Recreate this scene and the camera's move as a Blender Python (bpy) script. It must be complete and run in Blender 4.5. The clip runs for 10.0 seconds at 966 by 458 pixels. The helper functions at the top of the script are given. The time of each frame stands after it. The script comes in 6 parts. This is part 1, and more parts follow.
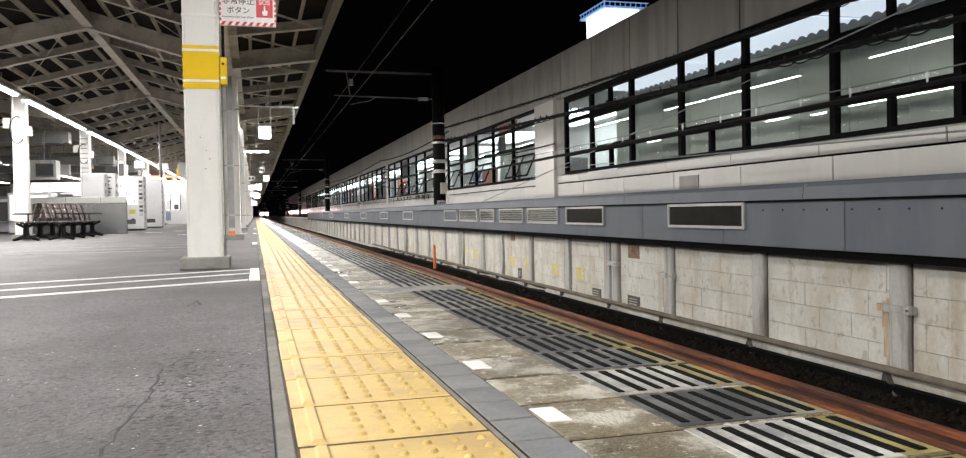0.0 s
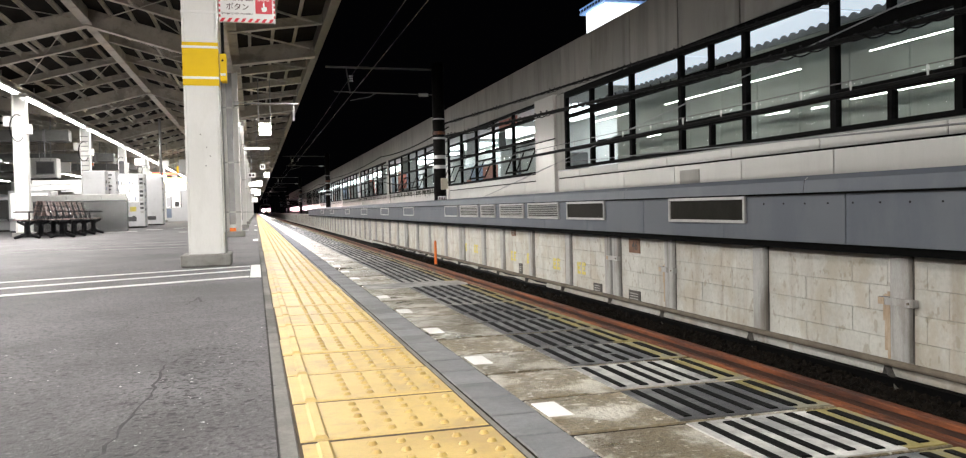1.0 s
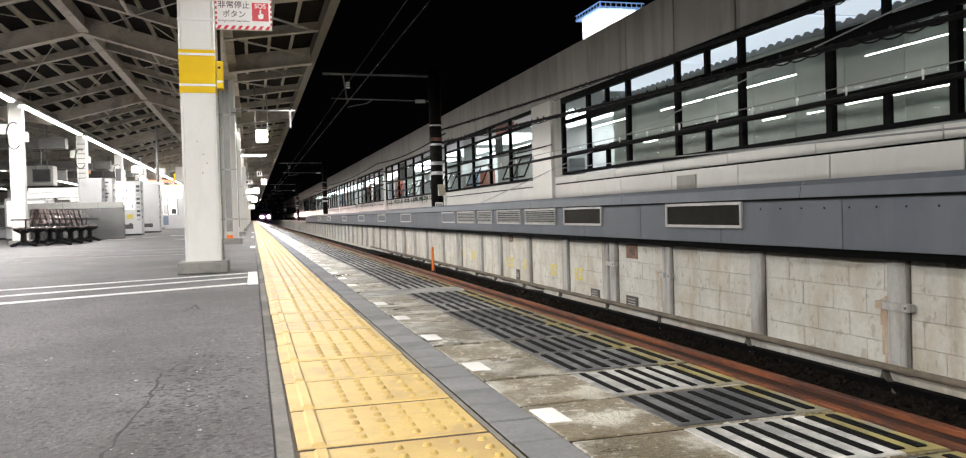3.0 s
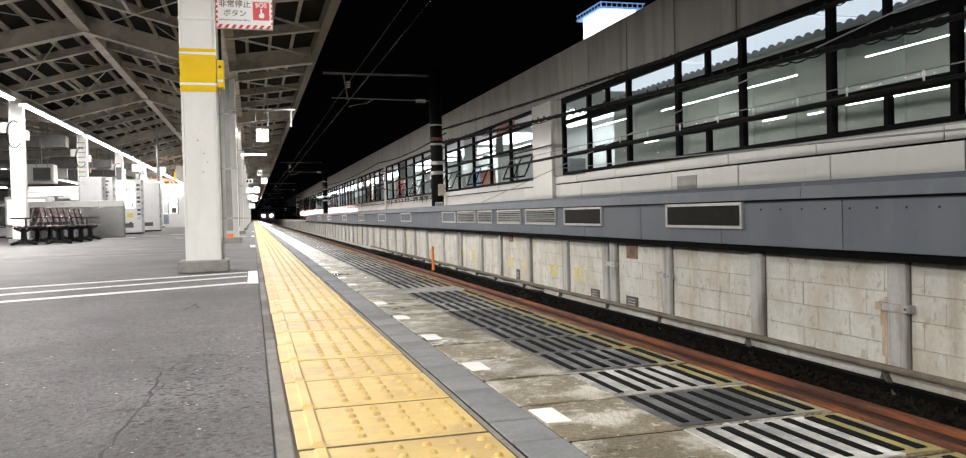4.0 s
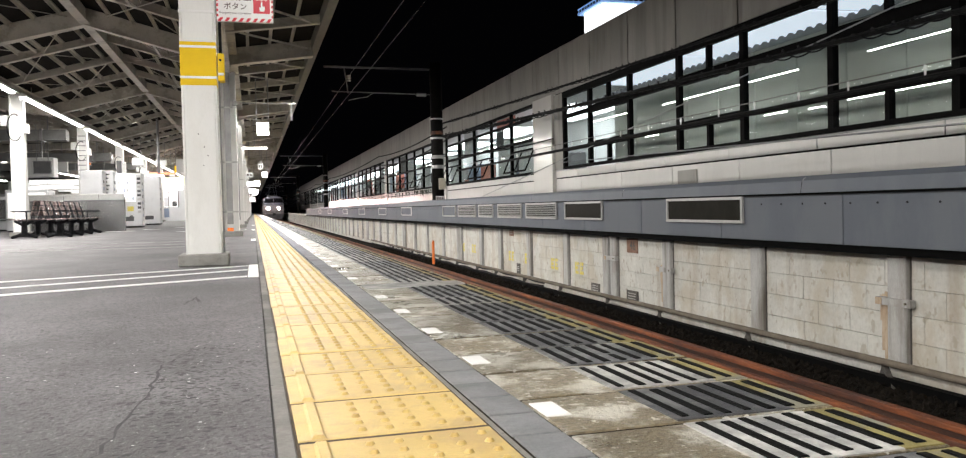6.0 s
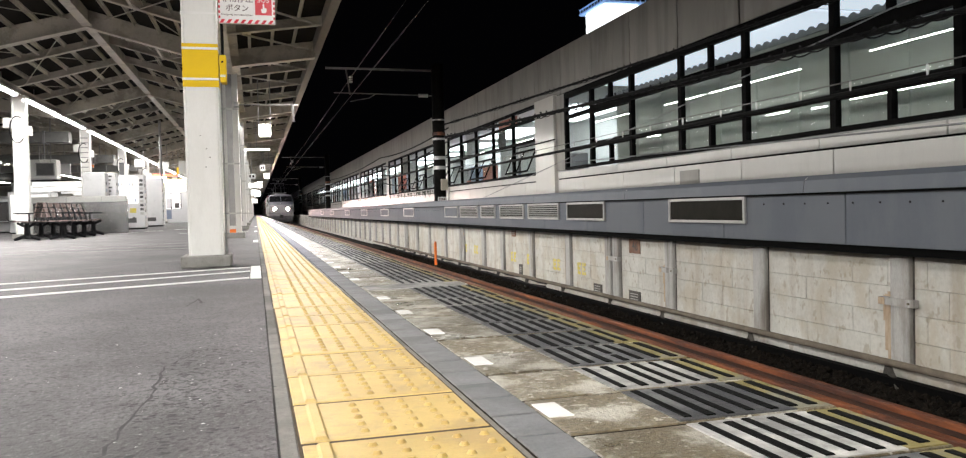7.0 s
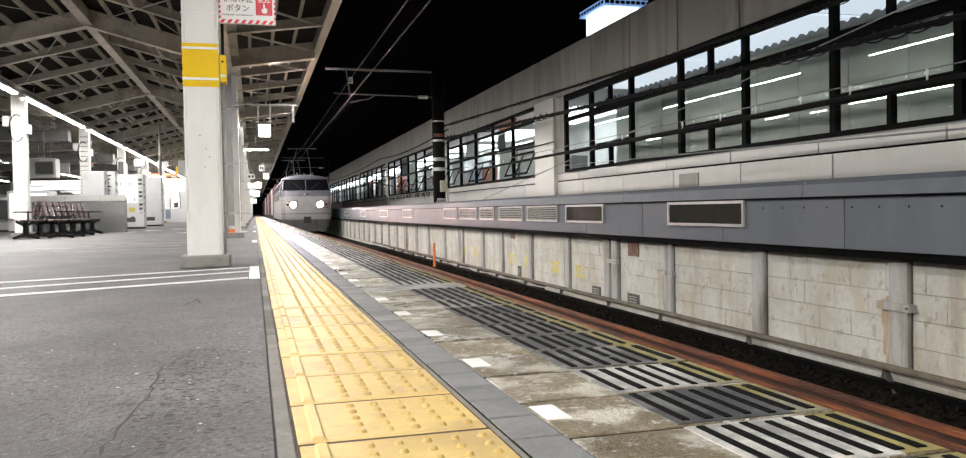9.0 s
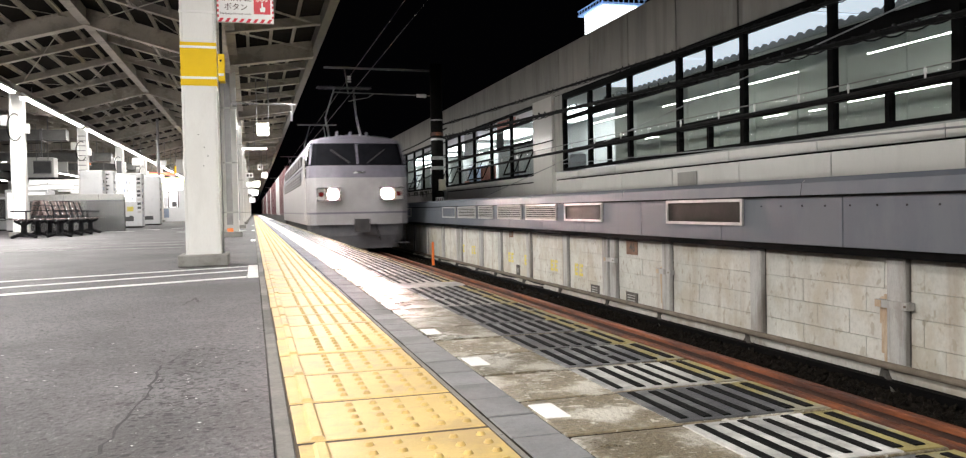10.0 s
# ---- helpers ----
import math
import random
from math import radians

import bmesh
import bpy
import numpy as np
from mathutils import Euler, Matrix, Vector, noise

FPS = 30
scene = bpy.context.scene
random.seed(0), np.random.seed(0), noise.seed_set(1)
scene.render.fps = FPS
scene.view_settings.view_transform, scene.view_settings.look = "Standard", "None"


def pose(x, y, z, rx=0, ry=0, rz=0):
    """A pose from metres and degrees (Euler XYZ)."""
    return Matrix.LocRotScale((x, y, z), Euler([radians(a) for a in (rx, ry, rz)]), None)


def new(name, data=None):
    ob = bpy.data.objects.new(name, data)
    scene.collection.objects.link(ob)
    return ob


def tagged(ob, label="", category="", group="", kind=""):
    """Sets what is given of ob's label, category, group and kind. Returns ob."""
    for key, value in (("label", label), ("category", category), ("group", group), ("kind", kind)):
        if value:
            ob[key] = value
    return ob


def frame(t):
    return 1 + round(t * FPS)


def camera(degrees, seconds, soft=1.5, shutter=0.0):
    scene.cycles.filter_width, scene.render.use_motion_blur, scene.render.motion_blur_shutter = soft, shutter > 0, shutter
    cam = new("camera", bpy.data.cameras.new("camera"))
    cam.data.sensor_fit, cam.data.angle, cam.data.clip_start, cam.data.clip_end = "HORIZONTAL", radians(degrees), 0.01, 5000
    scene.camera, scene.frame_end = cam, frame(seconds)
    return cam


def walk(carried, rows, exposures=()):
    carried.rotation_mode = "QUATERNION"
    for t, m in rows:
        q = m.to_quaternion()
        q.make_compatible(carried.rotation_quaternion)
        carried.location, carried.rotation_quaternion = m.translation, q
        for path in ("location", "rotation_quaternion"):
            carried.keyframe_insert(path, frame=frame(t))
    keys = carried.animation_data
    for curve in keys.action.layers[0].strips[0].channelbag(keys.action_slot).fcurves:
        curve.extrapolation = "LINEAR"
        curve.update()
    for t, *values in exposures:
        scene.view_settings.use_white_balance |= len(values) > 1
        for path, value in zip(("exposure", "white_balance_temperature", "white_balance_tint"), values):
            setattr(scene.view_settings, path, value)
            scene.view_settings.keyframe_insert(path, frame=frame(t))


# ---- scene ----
EYE = 0.488
cam = camera(61.4, 10.0, soft=1.2, shutter=0.5)
walk(cam, [
    (0, pose(0, 0, EYE, 88.757, 1.029, -15.663)),
    (0.5, pose(0, 0, EYE, 88.653, 1.065, -15.606)),
    (1, pose(0, 0, EYE, 88.436, 1.351, -15.617)),
    (1.5, pose(0, 0, EYE, 88.405, 1.640, -15.725)),
    (2, pose(0, 0, EYE, 88.712, 1.583, -15.812)),
    (2.5, pose(0, 0, EYE, 88.857, 1.610, -15.806)),
    (4, pose(0, 0, EYE, 88.849, 1.399, -15.799)),
    (4.5, pose(0, 0, EYE, 88.764, 1.387, -15.721)),
    (5, pose(0, 0, EYE, 88.636, 1.472, -15.714)),
    (5.5, pose(0, 0, EYE, 88.407, 1.258, -15.821)),
    (7, pose(0, 0, EYE, 88.490, 1.454, -15.617)),
    (7.5, pose(0, 0, EYE, 88.355, 1.312, -15.673)),
    (8, pose(0, 0, EYE, 88.411, 1.258, -15.675)),
    (8.5, pose(0, 0, EYE, 88.545, 1.289, -15.696)),
    (9, pose(0, 0, EYE, 88.613, 1.051, -15.679)),
    (9.5, pose(0, 0, EYE, 88.553, 1.027, -15.793)),
    (10, pose(0, 0, EYE, 88.520, 1.122, -15.780)),
])

# ---- night, lamps, exposure ----
scene.view_settings.exposure = 0.18
world = bpy.data.worlds.new("night")
world.use_nodes = True
world.node_tree.nodes["Background"].inputs["Color"].default_value = (0.006, 0.006, 0.008, 1)
world.node_tree.nodes["Background"].inputs["Strength"].default_value = 0.10
scene.world = world


def strip_lamp(name, x, z, y0, y1, watts, turn=0.0, width=0.12):
    """A long lamp that shines down from under the canopy like a row of fluorescent tubes."""
    lamp = bpy.data.lights.new(name, "AREA")
    lamp.shape, lamp.size, lamp.size_y = "RECTANGLE", width, y1 - y0
    lamp.energy, lamp.color = watts, (1.0, 0.97, 0.93)
    ob = new(name, lamp)
    ob.matrix_world = pose(x, (y0 + y1) / 2, z, 0, turn, 0)
    return ob


strip_lamp("tube_row_light", -5.05, 3.46, -30, 22, 4300)
strip_lamp("tube_row_light", -5.05, 3.46, 22, 120, 2800)
# Unseen lamps added near the eave to brighten platform edge, wall and facade.
strip_lamp("canopy_fill_light", 0.55, 3.40, -26, 7, 600, -6)
strip_lamp("canopy_fill_light", 0.95, 3.45, 11, 60, 1700, -14)
strip_lamp("canopy_fill_light", 0.95, 3.45, 60, 140, 2000, -12)


# ---- mesh helpers ----
class Shape:
    """Collects faces for one mesh."""

    def __init__(self):
        self.v, self.f = [], []

    def add(self, vs, fs):
        n = len(self.v)
        self.v += [tuple(p) for p in vs]
        self.f += [tuple(n + i for i in q) for q in fs]
        return self

    def box(self, x0, x1, y0, y1, z0, z1):
        vs = [(x, y, z) for z in (z0, z1) for y in (y0, y1) for x in (x0, x1)]
        return self.add(vs, [(0, 2, 3, 1), (4, 5, 7, 6), (0, 1, 5, 4), (2, 6, 7, 3), (0, 4, 6, 2), (1, 3, 7, 5)])

    def slab(self, x0, x1, y0, y1, z0, z1, c=0.004):
        """A box whose top edges are chamfered."""
        vs = [(x0, y0, z0), (x1, y0, z0), (x1, y1, z0), (x0, y1, z0),
              (x0, y0, z1 - c), (x1, y0, z1 - c), (x1, y1, z1 - c), (x0, y1, z1 - c),
              (x0 + c, y0 + c, z1), (x1 - c, y0 + c, z1), (x1 - c, y1 - c, z1), (x0 + c, y1 - c, z1)]
        fs = [(3, 2, 1, 0), (8, 9, 10, 11)]
        for a in range(4):
            b = (a + 1) % 4
            fs += [(a, b, 4 + b, 4 + a), (4 + a, 4 + b, 8 + b, 8 + a)]
        return self.add(vs, fs)

    def bar(self, p, q, w, d=None):
        """A square-section bar from p to q."""
        return self.tube(p, q, w * 0.7071, 4, None if d is None else d * 0.7071, math.pi / 4)

    def tube(self, p, q, r, n=8, r2=None, turn=0.0, caps=True, flat=None):
        p, q = Vector(p), Vector(q)
        d = (q - p).normalized()
        up = Vector((0, 0, 1)) if abs(d.z) < 0.9 else Vector((0, 1, 0))
        s = d.cross(up).normalized()
        u = s.cross(d)
        r2 = r if r2 is None else r2
        k = 1.0 if flat is None else flat
        vs = []
        for o, rr in ((p, r), (q, r2)):
            for i in range(n):
                a = turn + 2 * math.pi * i / n
                vs.append(o + s * (rr * math.cos(a)) + u * (rr * k * math.sin(a)))
        fs = [(i, (i + 1) % n, n + (i + 1) % n, n + i) for i in range(n)]
        if caps:
            fs += [tuple(range(n - 1, -1, -1)), tuple(range(n, 2 * n))]
        return self.add(vs, fs)

    def path(self, pts, r, n=5):
        """A round tube swept along points."""
        pts = [Vector(p) for p in pts]
        vs, m = [], len(pts)
        for i, p in enumerate(pts):
            d = (pts[min(i + 1, m - 1)] - pts[max(i - 1, 0)]).normalized()
            s = d.cross(Vector((0.31, 0.17, 0.93))).normalized()
            u = s.cross(d)
            vs += [p + s * (r * math.cos(2 * math.pi * k / n)) + u * (r * math.sin(2 * math.pi * k / n)) for k in range(n)]
        fs = [(i * n + k, i * n + (k + 1) % n, (i + 1) * n + (k + 1) % n, (i + 1) * n + k) for i in range(m - 1) for k in range(n)]
        return self.add(vs, fs + [tuple(range(n - 1, -1, -1)), tuple(range((m - 1) * n, m * n))])

    def prism(self, poly, y0, y1):
        """A polygon in x and z, drawn out along y."""
        n = len(poly)
        vs = [(x, y0, z) for x, z in poly] + [(x, y1, z) for x, z in poly]
        fs = [(i, (i + 1) % n, n + (i + 1) % n, n + i) for i in range(n)]
        return self.add(vs, fs + [tuple(range(n - 1, -1, -1)), tuple(range(n, 2 * n))])

    def prism_x(self, poly, x0, x1):
        n = len(poly)
        vs = [(x0, y, z) for y, z in poly] + [(x1, y, z) for y, z in poly]
        fs = [(i, (i + 1) % n, n + (i + 1) % n, n + i) for i in range(n)]
        return self.add(vs, fs + [tuple(range(n - 1, -1, -1)), tuple(range(n, 2 * n))])

    def mesh(self, name, material, smooth=False):
        me = bpy.data.meshes.new(name)
        me.from_pydata(self.v, [], self.f)
        bm = bmesh.new()
        bm.from_mesh(me)
        if len(bm.faces) < 20000:
            bmesh.ops.recalc_face_normals(bm, faces=bm.faces)
        bm.to_mesh(me)
        bm.free()
        me.materials.append(material)
        if smooth:
            me.shade_smooth()
        return me


def S():
    return Shape()


def part(name, shape, material, parent=None, label="", smooth=False, at=None):
    me = shape if isinstance(shape, bpy.types.Mesh) else shape.mesh(name, material, smooth)
    ob = new(name, me)
    if parent is not None:
        ob.parent = parent
    if at is not None:
        ob.location = at
    if label:
        tagged(ob, label)
    return ob


def thing(name, at, label, category, group="", kind="", turn=0.0):
    ob = new(name)
    ob.matrix_basis = pose(at[0], at[1], at[2], 0, 0, turn)
    ob.empty_display_size = 0.2
    return tagged(ob, label, category, group, kind)


def bevelled(ob, width=0.01, segments=2):
    m = ob.modifiers.new("bevel", "BEVEL")
    m.width, m.segments, m.limit_method = width, segments, "ANGLE"
    return ob


# ---- materials ----
def surface(name, c1, c2, rough=0.7, scale=8.0, bump=0.15, metal=0.0, stain=None, amount=0.0, stain_scale=1.2,
            stretch=(1, 1, 1), vary=0.0, fine=90.0, fine_mix=0.25, rough_var=0.12, spread=0.5,
            fixed=False, speck=None, grain_range=(0.45, 0.7), streak=None):
    """Two tones mixed by broad noise, fine grain, and stains with an outline of their own."""
    m = bpy.data.materials.new(name)
    m.use_nodes = True
    t = m.node_tree
    n, ln = t.nodes, t.links.new
    bsdf = n["Principled BSDF"]
    co = n.new("ShaderNodeTexCoord")
    info = n.new("ShaderNodeObjectInfo")
    mul = n.new("ShaderNodeMath")
    mul.operation, mul.inputs[1].default_value = "MULTIPLY", 37.0
    ln(info.outputs["Random"], mul.inputs[0])
    vec = n.new("ShaderNodeVectorMath")
    vec.operation = "ADD"
    if fixed:
        geo = n.new("ShaderNodeNewGeometry")
        ln(geo.outputs["Position"], vec.inputs[0])
    else:
        ln(co.outputs["Object"], vec.inputs[0])
        ln(mul.outputs[0], vec.inputs[1])
    mp = n.new("ShaderNodeMapping")
    mp.inputs["Scale"].default_value = stretch
    ln(vec.outputs[0], mp.inputs["Vector"])

    def noise_tex(s, detail=5.0):
        k = n.new("ShaderNodeTexNoise")
        k.inputs["Scale"].default_value, k.inputs["Detail"].default_value = s, detail
        k.inputs["Roughness"].default_value = 0.66
        ln(mp.outputs[0], k.inputs["Vector"])
        return k

    def ramp(src, a, b):
        k = n.new("ShaderNodeMapRange")
        k.inputs["From Min"].default_value, k.inputs["From Max"].default_value = a, b
        ln(src, k.inputs["Value"])
        return k.outputs["Result"]

    def mix(fac, a, b):
        k = n.new("ShaderNodeMix")
        k.data_type = "RGBA"
        for sock, val in ((k.inputs[0], fac), (k.inputs[6], a), (k.inputs[7], b)):
            if isinstance(val, (tuple, float, int)):
                sock.default_value = (*val, 1.0) if isinstance(val, tuple) else val
            else:
                ln(val, sock)
        return k.outputs[2]

    big, grain = noise_tex(scale), noise_tex(fine, 3.0)
    col = mix(ramp(big.outputs["Fac"], 0.5 - spread * 0.4, 0.5 + spread * 0.4), tuple(c1), tuple(c2))
    dark = tuple(x * 0.45 for x in c1)
    gm = n.new("ShaderNodeMath")
    gm.operation, gm.inputs[1].default_value = "MULTIPLY", fine_mix
    ln(ramp(grain.outputs["Fac"], *grain_range), gm.inputs[0])
    col = mix(gm.outputs[0], col, dark)
    if stain:
        st = noise_tex(stain_scale, 9.0)
        sm = n.new("ShaderNodeMath")
        sm.operation, sm.inputs[1].default_value = "MULTIPLY", amount
        ln(ramp(st.outputs["Fac"], 0.5, 0.60), sm.inputs[0])
        col = mix(sm.outputs[0], col, tuple(stain))
    if streak:
        sc, sa, ss = streak
        m2 = n.new("ShaderNodeMapping")
        m2.inputs["Scale"].default_value = (1, 1, 0.07)
        ln(vec.outputs[0], m2.inputs["Vector"])
        dr = n.new("ShaderNodeTexNoise")
        dr.inputs["Scale"].default_value, dr.inputs["Detail"].default_value = ss, 6.0
        ln(m2.outputs[0], dr.inputs["Vector"])
        dm = n.new("ShaderNodeMath")
        dm.operation, dm.inputs[1].default_value = "MULTIPLY", sa
        ln(ramp(dr.outputs["Fac"], 0.54, 0.72), dm.inputs[0])
        col = mix(dm.outputs[0], col, tuple(sc))
    if speck:
        sc, sa, ss = speck
        sp = noise_tex(ss, 2.0)
        sk = n.new("ShaderNodeMath")
        sk.operation, sk.inputs[1].default_value = "MULTIPLY", sa
        ln(ramp(sp.outputs["Fac"], 0.60, 0.66), sk.inputs[0])
        col = mix(sk.outputs[0], col, tuple(sc))
    if vary:
        hsv = n.new("ShaderNodeHueSaturation")
        vr = n.new("ShaderNodeMapRange")
        vr.inputs["To Min"].default_value, vr.inputs["To Max"].default_value = 1 - vary, 1 + vary
        ln(info.outputs["Random"], vr.inputs["Value"])
        ln(vr.outputs["Result"], hsv.inputs["Value"])
        ln(col, hsv.inputs["Color"])
        col = hsv.outputs["Color"]
    ln(col, bsdf.inputs["Base Color"])
    rr = n.new("ShaderNodeMapRange")
    rr.inputs["To Min"].default_value = max(0.03, rough - rough_var)
    rr.inputs["To Max"].default_value = min(1.0, rough + rough_var)
    ln(big.outputs["Fac"], rr.inputs["Value"])
    ln(rr.outputs["Result"], bsdf.inputs["Roughness"])
    bsdf.inputs["Metallic"].default_value = metal
    if max(c2) < 0.05 and not metal:
        bsdf.inputs["Specular IOR Level"].default_value = 0.04
    if bump:
        bp = n.new("ShaderNodeBump")
        bp.inputs["Strength"].default_value, bp.inputs["Distance"].default_value = bump, 0.01
        ln(grain.outputs["Fac"], bp.inputs["Height"])
        ln(bp.outputs["Normal"], bsdf.inputs["Normal"])
    return m


def glow(name, color, strength):
    m = bpy.data.materials.new(name)
    m.use_nodes = True
    b = m.node_tree.nodes["Principled BSDF"]
    b.inputs["Base Color"].default_value = (*color, 1)
    b.inputs["Emission Color"].default_value = (*color, 1)
    b.inputs["Emission Strength"].default_value = strength
    return m


def glass(name, tint, rough=0.02, alpha=0.25):
    """A thin pane: mostly clear, with a mirror's share of gloss."""
    m = bpy.data.materials.new(name)
    m.use_nodes = True
    t = m.node_tree
    out = t.nodes["Material Output"]
    t.nodes.remove(t.nodes["Principled BSDF"])
    clear, gloss = t.nodes.new("ShaderNodeBsdfTransparent"), t.nodes.new("ShaderNodeBsdfGlossy")
    clear.inputs["Color"].default_value = (*tint, 1)
    gloss.inputs["Roughness"].default_value = rough
    fres, mx = t.nodes.new("ShaderNodeLayerWeight"), t.nodes.new("ShaderNodeMixShader")
    fres.inputs["Blend"].default_value = 0.35
    share = t.nodes.new("ShaderNodeMapRange")
    share.inputs["To Min"].default_value, share.inputs["To Max"].default_value = 0.001, 0.006
    t.links.new(fres.outputs["Facing"], share.inputs["Value"])
    t.links.new(share.outputs[0], mx.inputs[0])
    t.links.new(clear.outputs[0], mx.inputs[1])
    t.links.new(gloss.outputs[0], mx.inputs[2])
    t.links.new(mx.outputs[0], out.inputs["Surface"])
    return m


ASPHALT = surface("asphalt", (0.074, 0.068, 0.072), (0.160, 0.151, 0.157), 0.72, 1.5, 0.6, stain=(0.055, 0.053, 0.053), amount=0.6,
                  stain_scale=0.9, fine=80, fine_mix=0.85, grain_range=(0.46, 0.66), spread=0.35, stretch=(1, 0.7, 1), speck=((0.30, 0.30, 0.29), 0.28, 70))
YELLOW_TILE = surface("yellow_tile", (0.50, 0.345, 0.105), (0.65, 0.475, 0.17), 0.52, 5, 0.12, stain=(0.36, 0.25, 0.12), amount=0.55,
                      stain_scale=4.0, vary=0.07, fine=120, fine_mix=0.12)
STUD = surface("worn_yellow_stud", (0.44, 0.295, 0.08), (0.63, 0.455, 0.155), 0.45, 14, 0.1, stain=(0.33, 0.21, 0.06), amount=0.5, stain_scale=9)
TILE_GROUT = surface("brown_grout", (0.030, 0.021, 0.012), (0.12, 0.08, 0.04), 0.9, 7, 0.3)
PIT = surface("asphalt_pit", (0.030, 0.029, 0.030), (0.07, 0.068, 0.068), 0.9, 30, 0.2)
MORTAR = surface("mortar", (0.15, 0.145, 0.135), (0.27, 0.255, 0.235), 0.9, 6, 0.4, stain=(0.06, 0.055, 0.05), amount=0.6)
KERB = surface("grey_block", (0.15, 0.155, 0.16), (0.22, 0.22, 0.225), 0.75, 9, 0.25, vary=0.12, stain=(0.08, 0.08, 0.08), amount=0.4,
               stain_scale=3)
SLAB = surface("concrete_slab", (0.115, 0.09, 0.052), (0.23, 0.19, 0.125), 0.33, 4, 0.8, stain=(0.52, 0.50, 0.44), amount=0.8,
               stain_scale=5.5, vary=0.26, fine=70, fine_mix=0.6, rough_var=0.25, speck=((0.52, 0.50, 0.45), 0.9, 36), grain_range=(0.46, 0.62))
GROOVE_WHITE = surface("worn_white_grip", (0.17, 0.165, 0.155), (0.48, 0.47, 0.45), 0.6, 9, 0.3, stain=(0.13, 0.13, 0.13), amount=0.8,
                       stain_scale=6, vary=0.25)
GROOVE_GREY = surface("grey_grip", (0.05, 0.05, 0.054), (0.11, 0.11, 0.115), 0.5, 7, 0.3, stain=(0.30, 0.30, 0.29), amount=0.4,
                      stain_scale=7, vary=0.25)
GROOVE_BLACK = surface("black_rubber", (0.004, 0.004, 0.004), (0.010, 0.010, 0.010), 0.6, 20, 0.2)
GROUT = surface("dirty_grout", (0.016, 0.013, 0.010), (0.040, 0.033, 0.026), 0.9, 12, 0.3)
EDGE_YELLOW = surface("worn_yellow_paint", (0.15, 0.12, 0.045), (0.33, 0.275, 0.10), 0.6, 9, 0.3, stain=(0.20, 0.19, 0.15), amount=0.9,
                      stain_scale=8)
WHITE_PAINT = surface("white_road_paint", (0.72, 0.72, 0.70), (0.82, 0.82, 0.80), 0.6, 10, 0.2, stain=(0.40, 0.40, 0.39), amount=0.3,
                      stain_scale=9)
FADED_PAINT = surface("faded_road_paint", (0.20, 0.195, 0.195), (0.38, 0.37, 0.365), 0.7, 5, 0.2, stain=(0.16, 0.155, 0.155), amount=0.7, stain_scale=4)
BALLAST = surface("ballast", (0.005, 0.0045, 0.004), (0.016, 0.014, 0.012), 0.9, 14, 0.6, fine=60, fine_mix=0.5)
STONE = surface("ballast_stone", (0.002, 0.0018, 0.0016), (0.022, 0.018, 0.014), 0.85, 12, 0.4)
RUST = surface("rusty_steel", (0.055, 0.015, 0.006), (0.29, 0.085, 0.024), 0.6, 7, 0.3, stain=(0.035, 0.012, 0.007), amount=0.75, spread=0.4,
               stain_scale=6, stretch=(1, 0.2, 1))
# Darker rust that paints shade on the rail webs; the clips share it.
SHADE_RUST = surface("shaded_rust", (0.022, 0.010, 0.007), (0.085, 0.030, 0.014), 0.7, 8, 0.3, stretch=(1, 0.3, 1))
SLEEPER = surface("sleeper", (0.06, 0.05, 0.042), (0.12, 0.10, 0.085), 0.9, 8, 0.4)
BLOCK = surface("wall_block", (0.48, 0.468, 0.42), (0.66, 0.65, 0.60), 0.85, 2.2, 0.3, stain=(0.42, 0.36, 0.265), amount=0.55,
                stain_scale=1.9, stretch=(1, 1, 0.75), vary=0.04, fine=30, fine_mix=0.22, fixed=True, speck=((0.34, 0.29, 0.22), 0.6, 11), streak=((0.27, 0.19, 0.115), 0.6, 3.2))
JOINT = surface("wall_joint", (0.24, 0.20, 0.15), (0.64, 0.62, 0.56), 0.9, 3.2, 0.3, spread=0.35, fixed=True)
PILASTER = surface("concrete_post", (0.36, 0.355, 0.34), (0.50, 0.49, 0.47), 0.85, 5, 0.3, stain=(0.22, 0.185, 0.15), amount=0.5,
                   stain_scale=3, stretch=(1, 1, 0.3), fixed=True, streak=((0.10, 0.08, 0.06), 0.8, 9.0))
BRACKET = surface("weathered_bracket", (0.035, 0.032, 0.028), (0.12, 0.11, 0.095), 0.8, 9, 0.2)
RUST_MARK = surface("rust_stain", (0.34, 0.21, 0.11), (0.56, 0.47, 0.36), 0.85, 12, 0.3, stretch=(1, 1, 0.25))
CLADDING = surface("grey_cladding", (0.090, 0.102, 0.124), (0.115, 0.128, 0.150), 0.62, 2.0, 0.03, metal=0.08, stain=(0.13, 0.14, 0.155),
                   amount=0.5, stain_scale=1.0, stretch=(1, 1, 0.4), fine_mix=0.08)
# Near-black for panel joints and for shade painted below cladding and pipe.
BLACK_GAP = surface("black_gap", (0.002, 0.002, 0.002), (0.004, 0.004, 0.004), 0.8, 10, 0.1)
VENT_METAL = surface("vent_metal", (0.44, 0.44, 0.43), (0.54, 0.53, 0.51), 0.4, 8, 0.05, metal=0.3)
VENT_DARK = surface("vent_dark", (0.014, 0.013, 0.010), (0.024, 0.022, 0.018), 0.35, 8, 0.05)
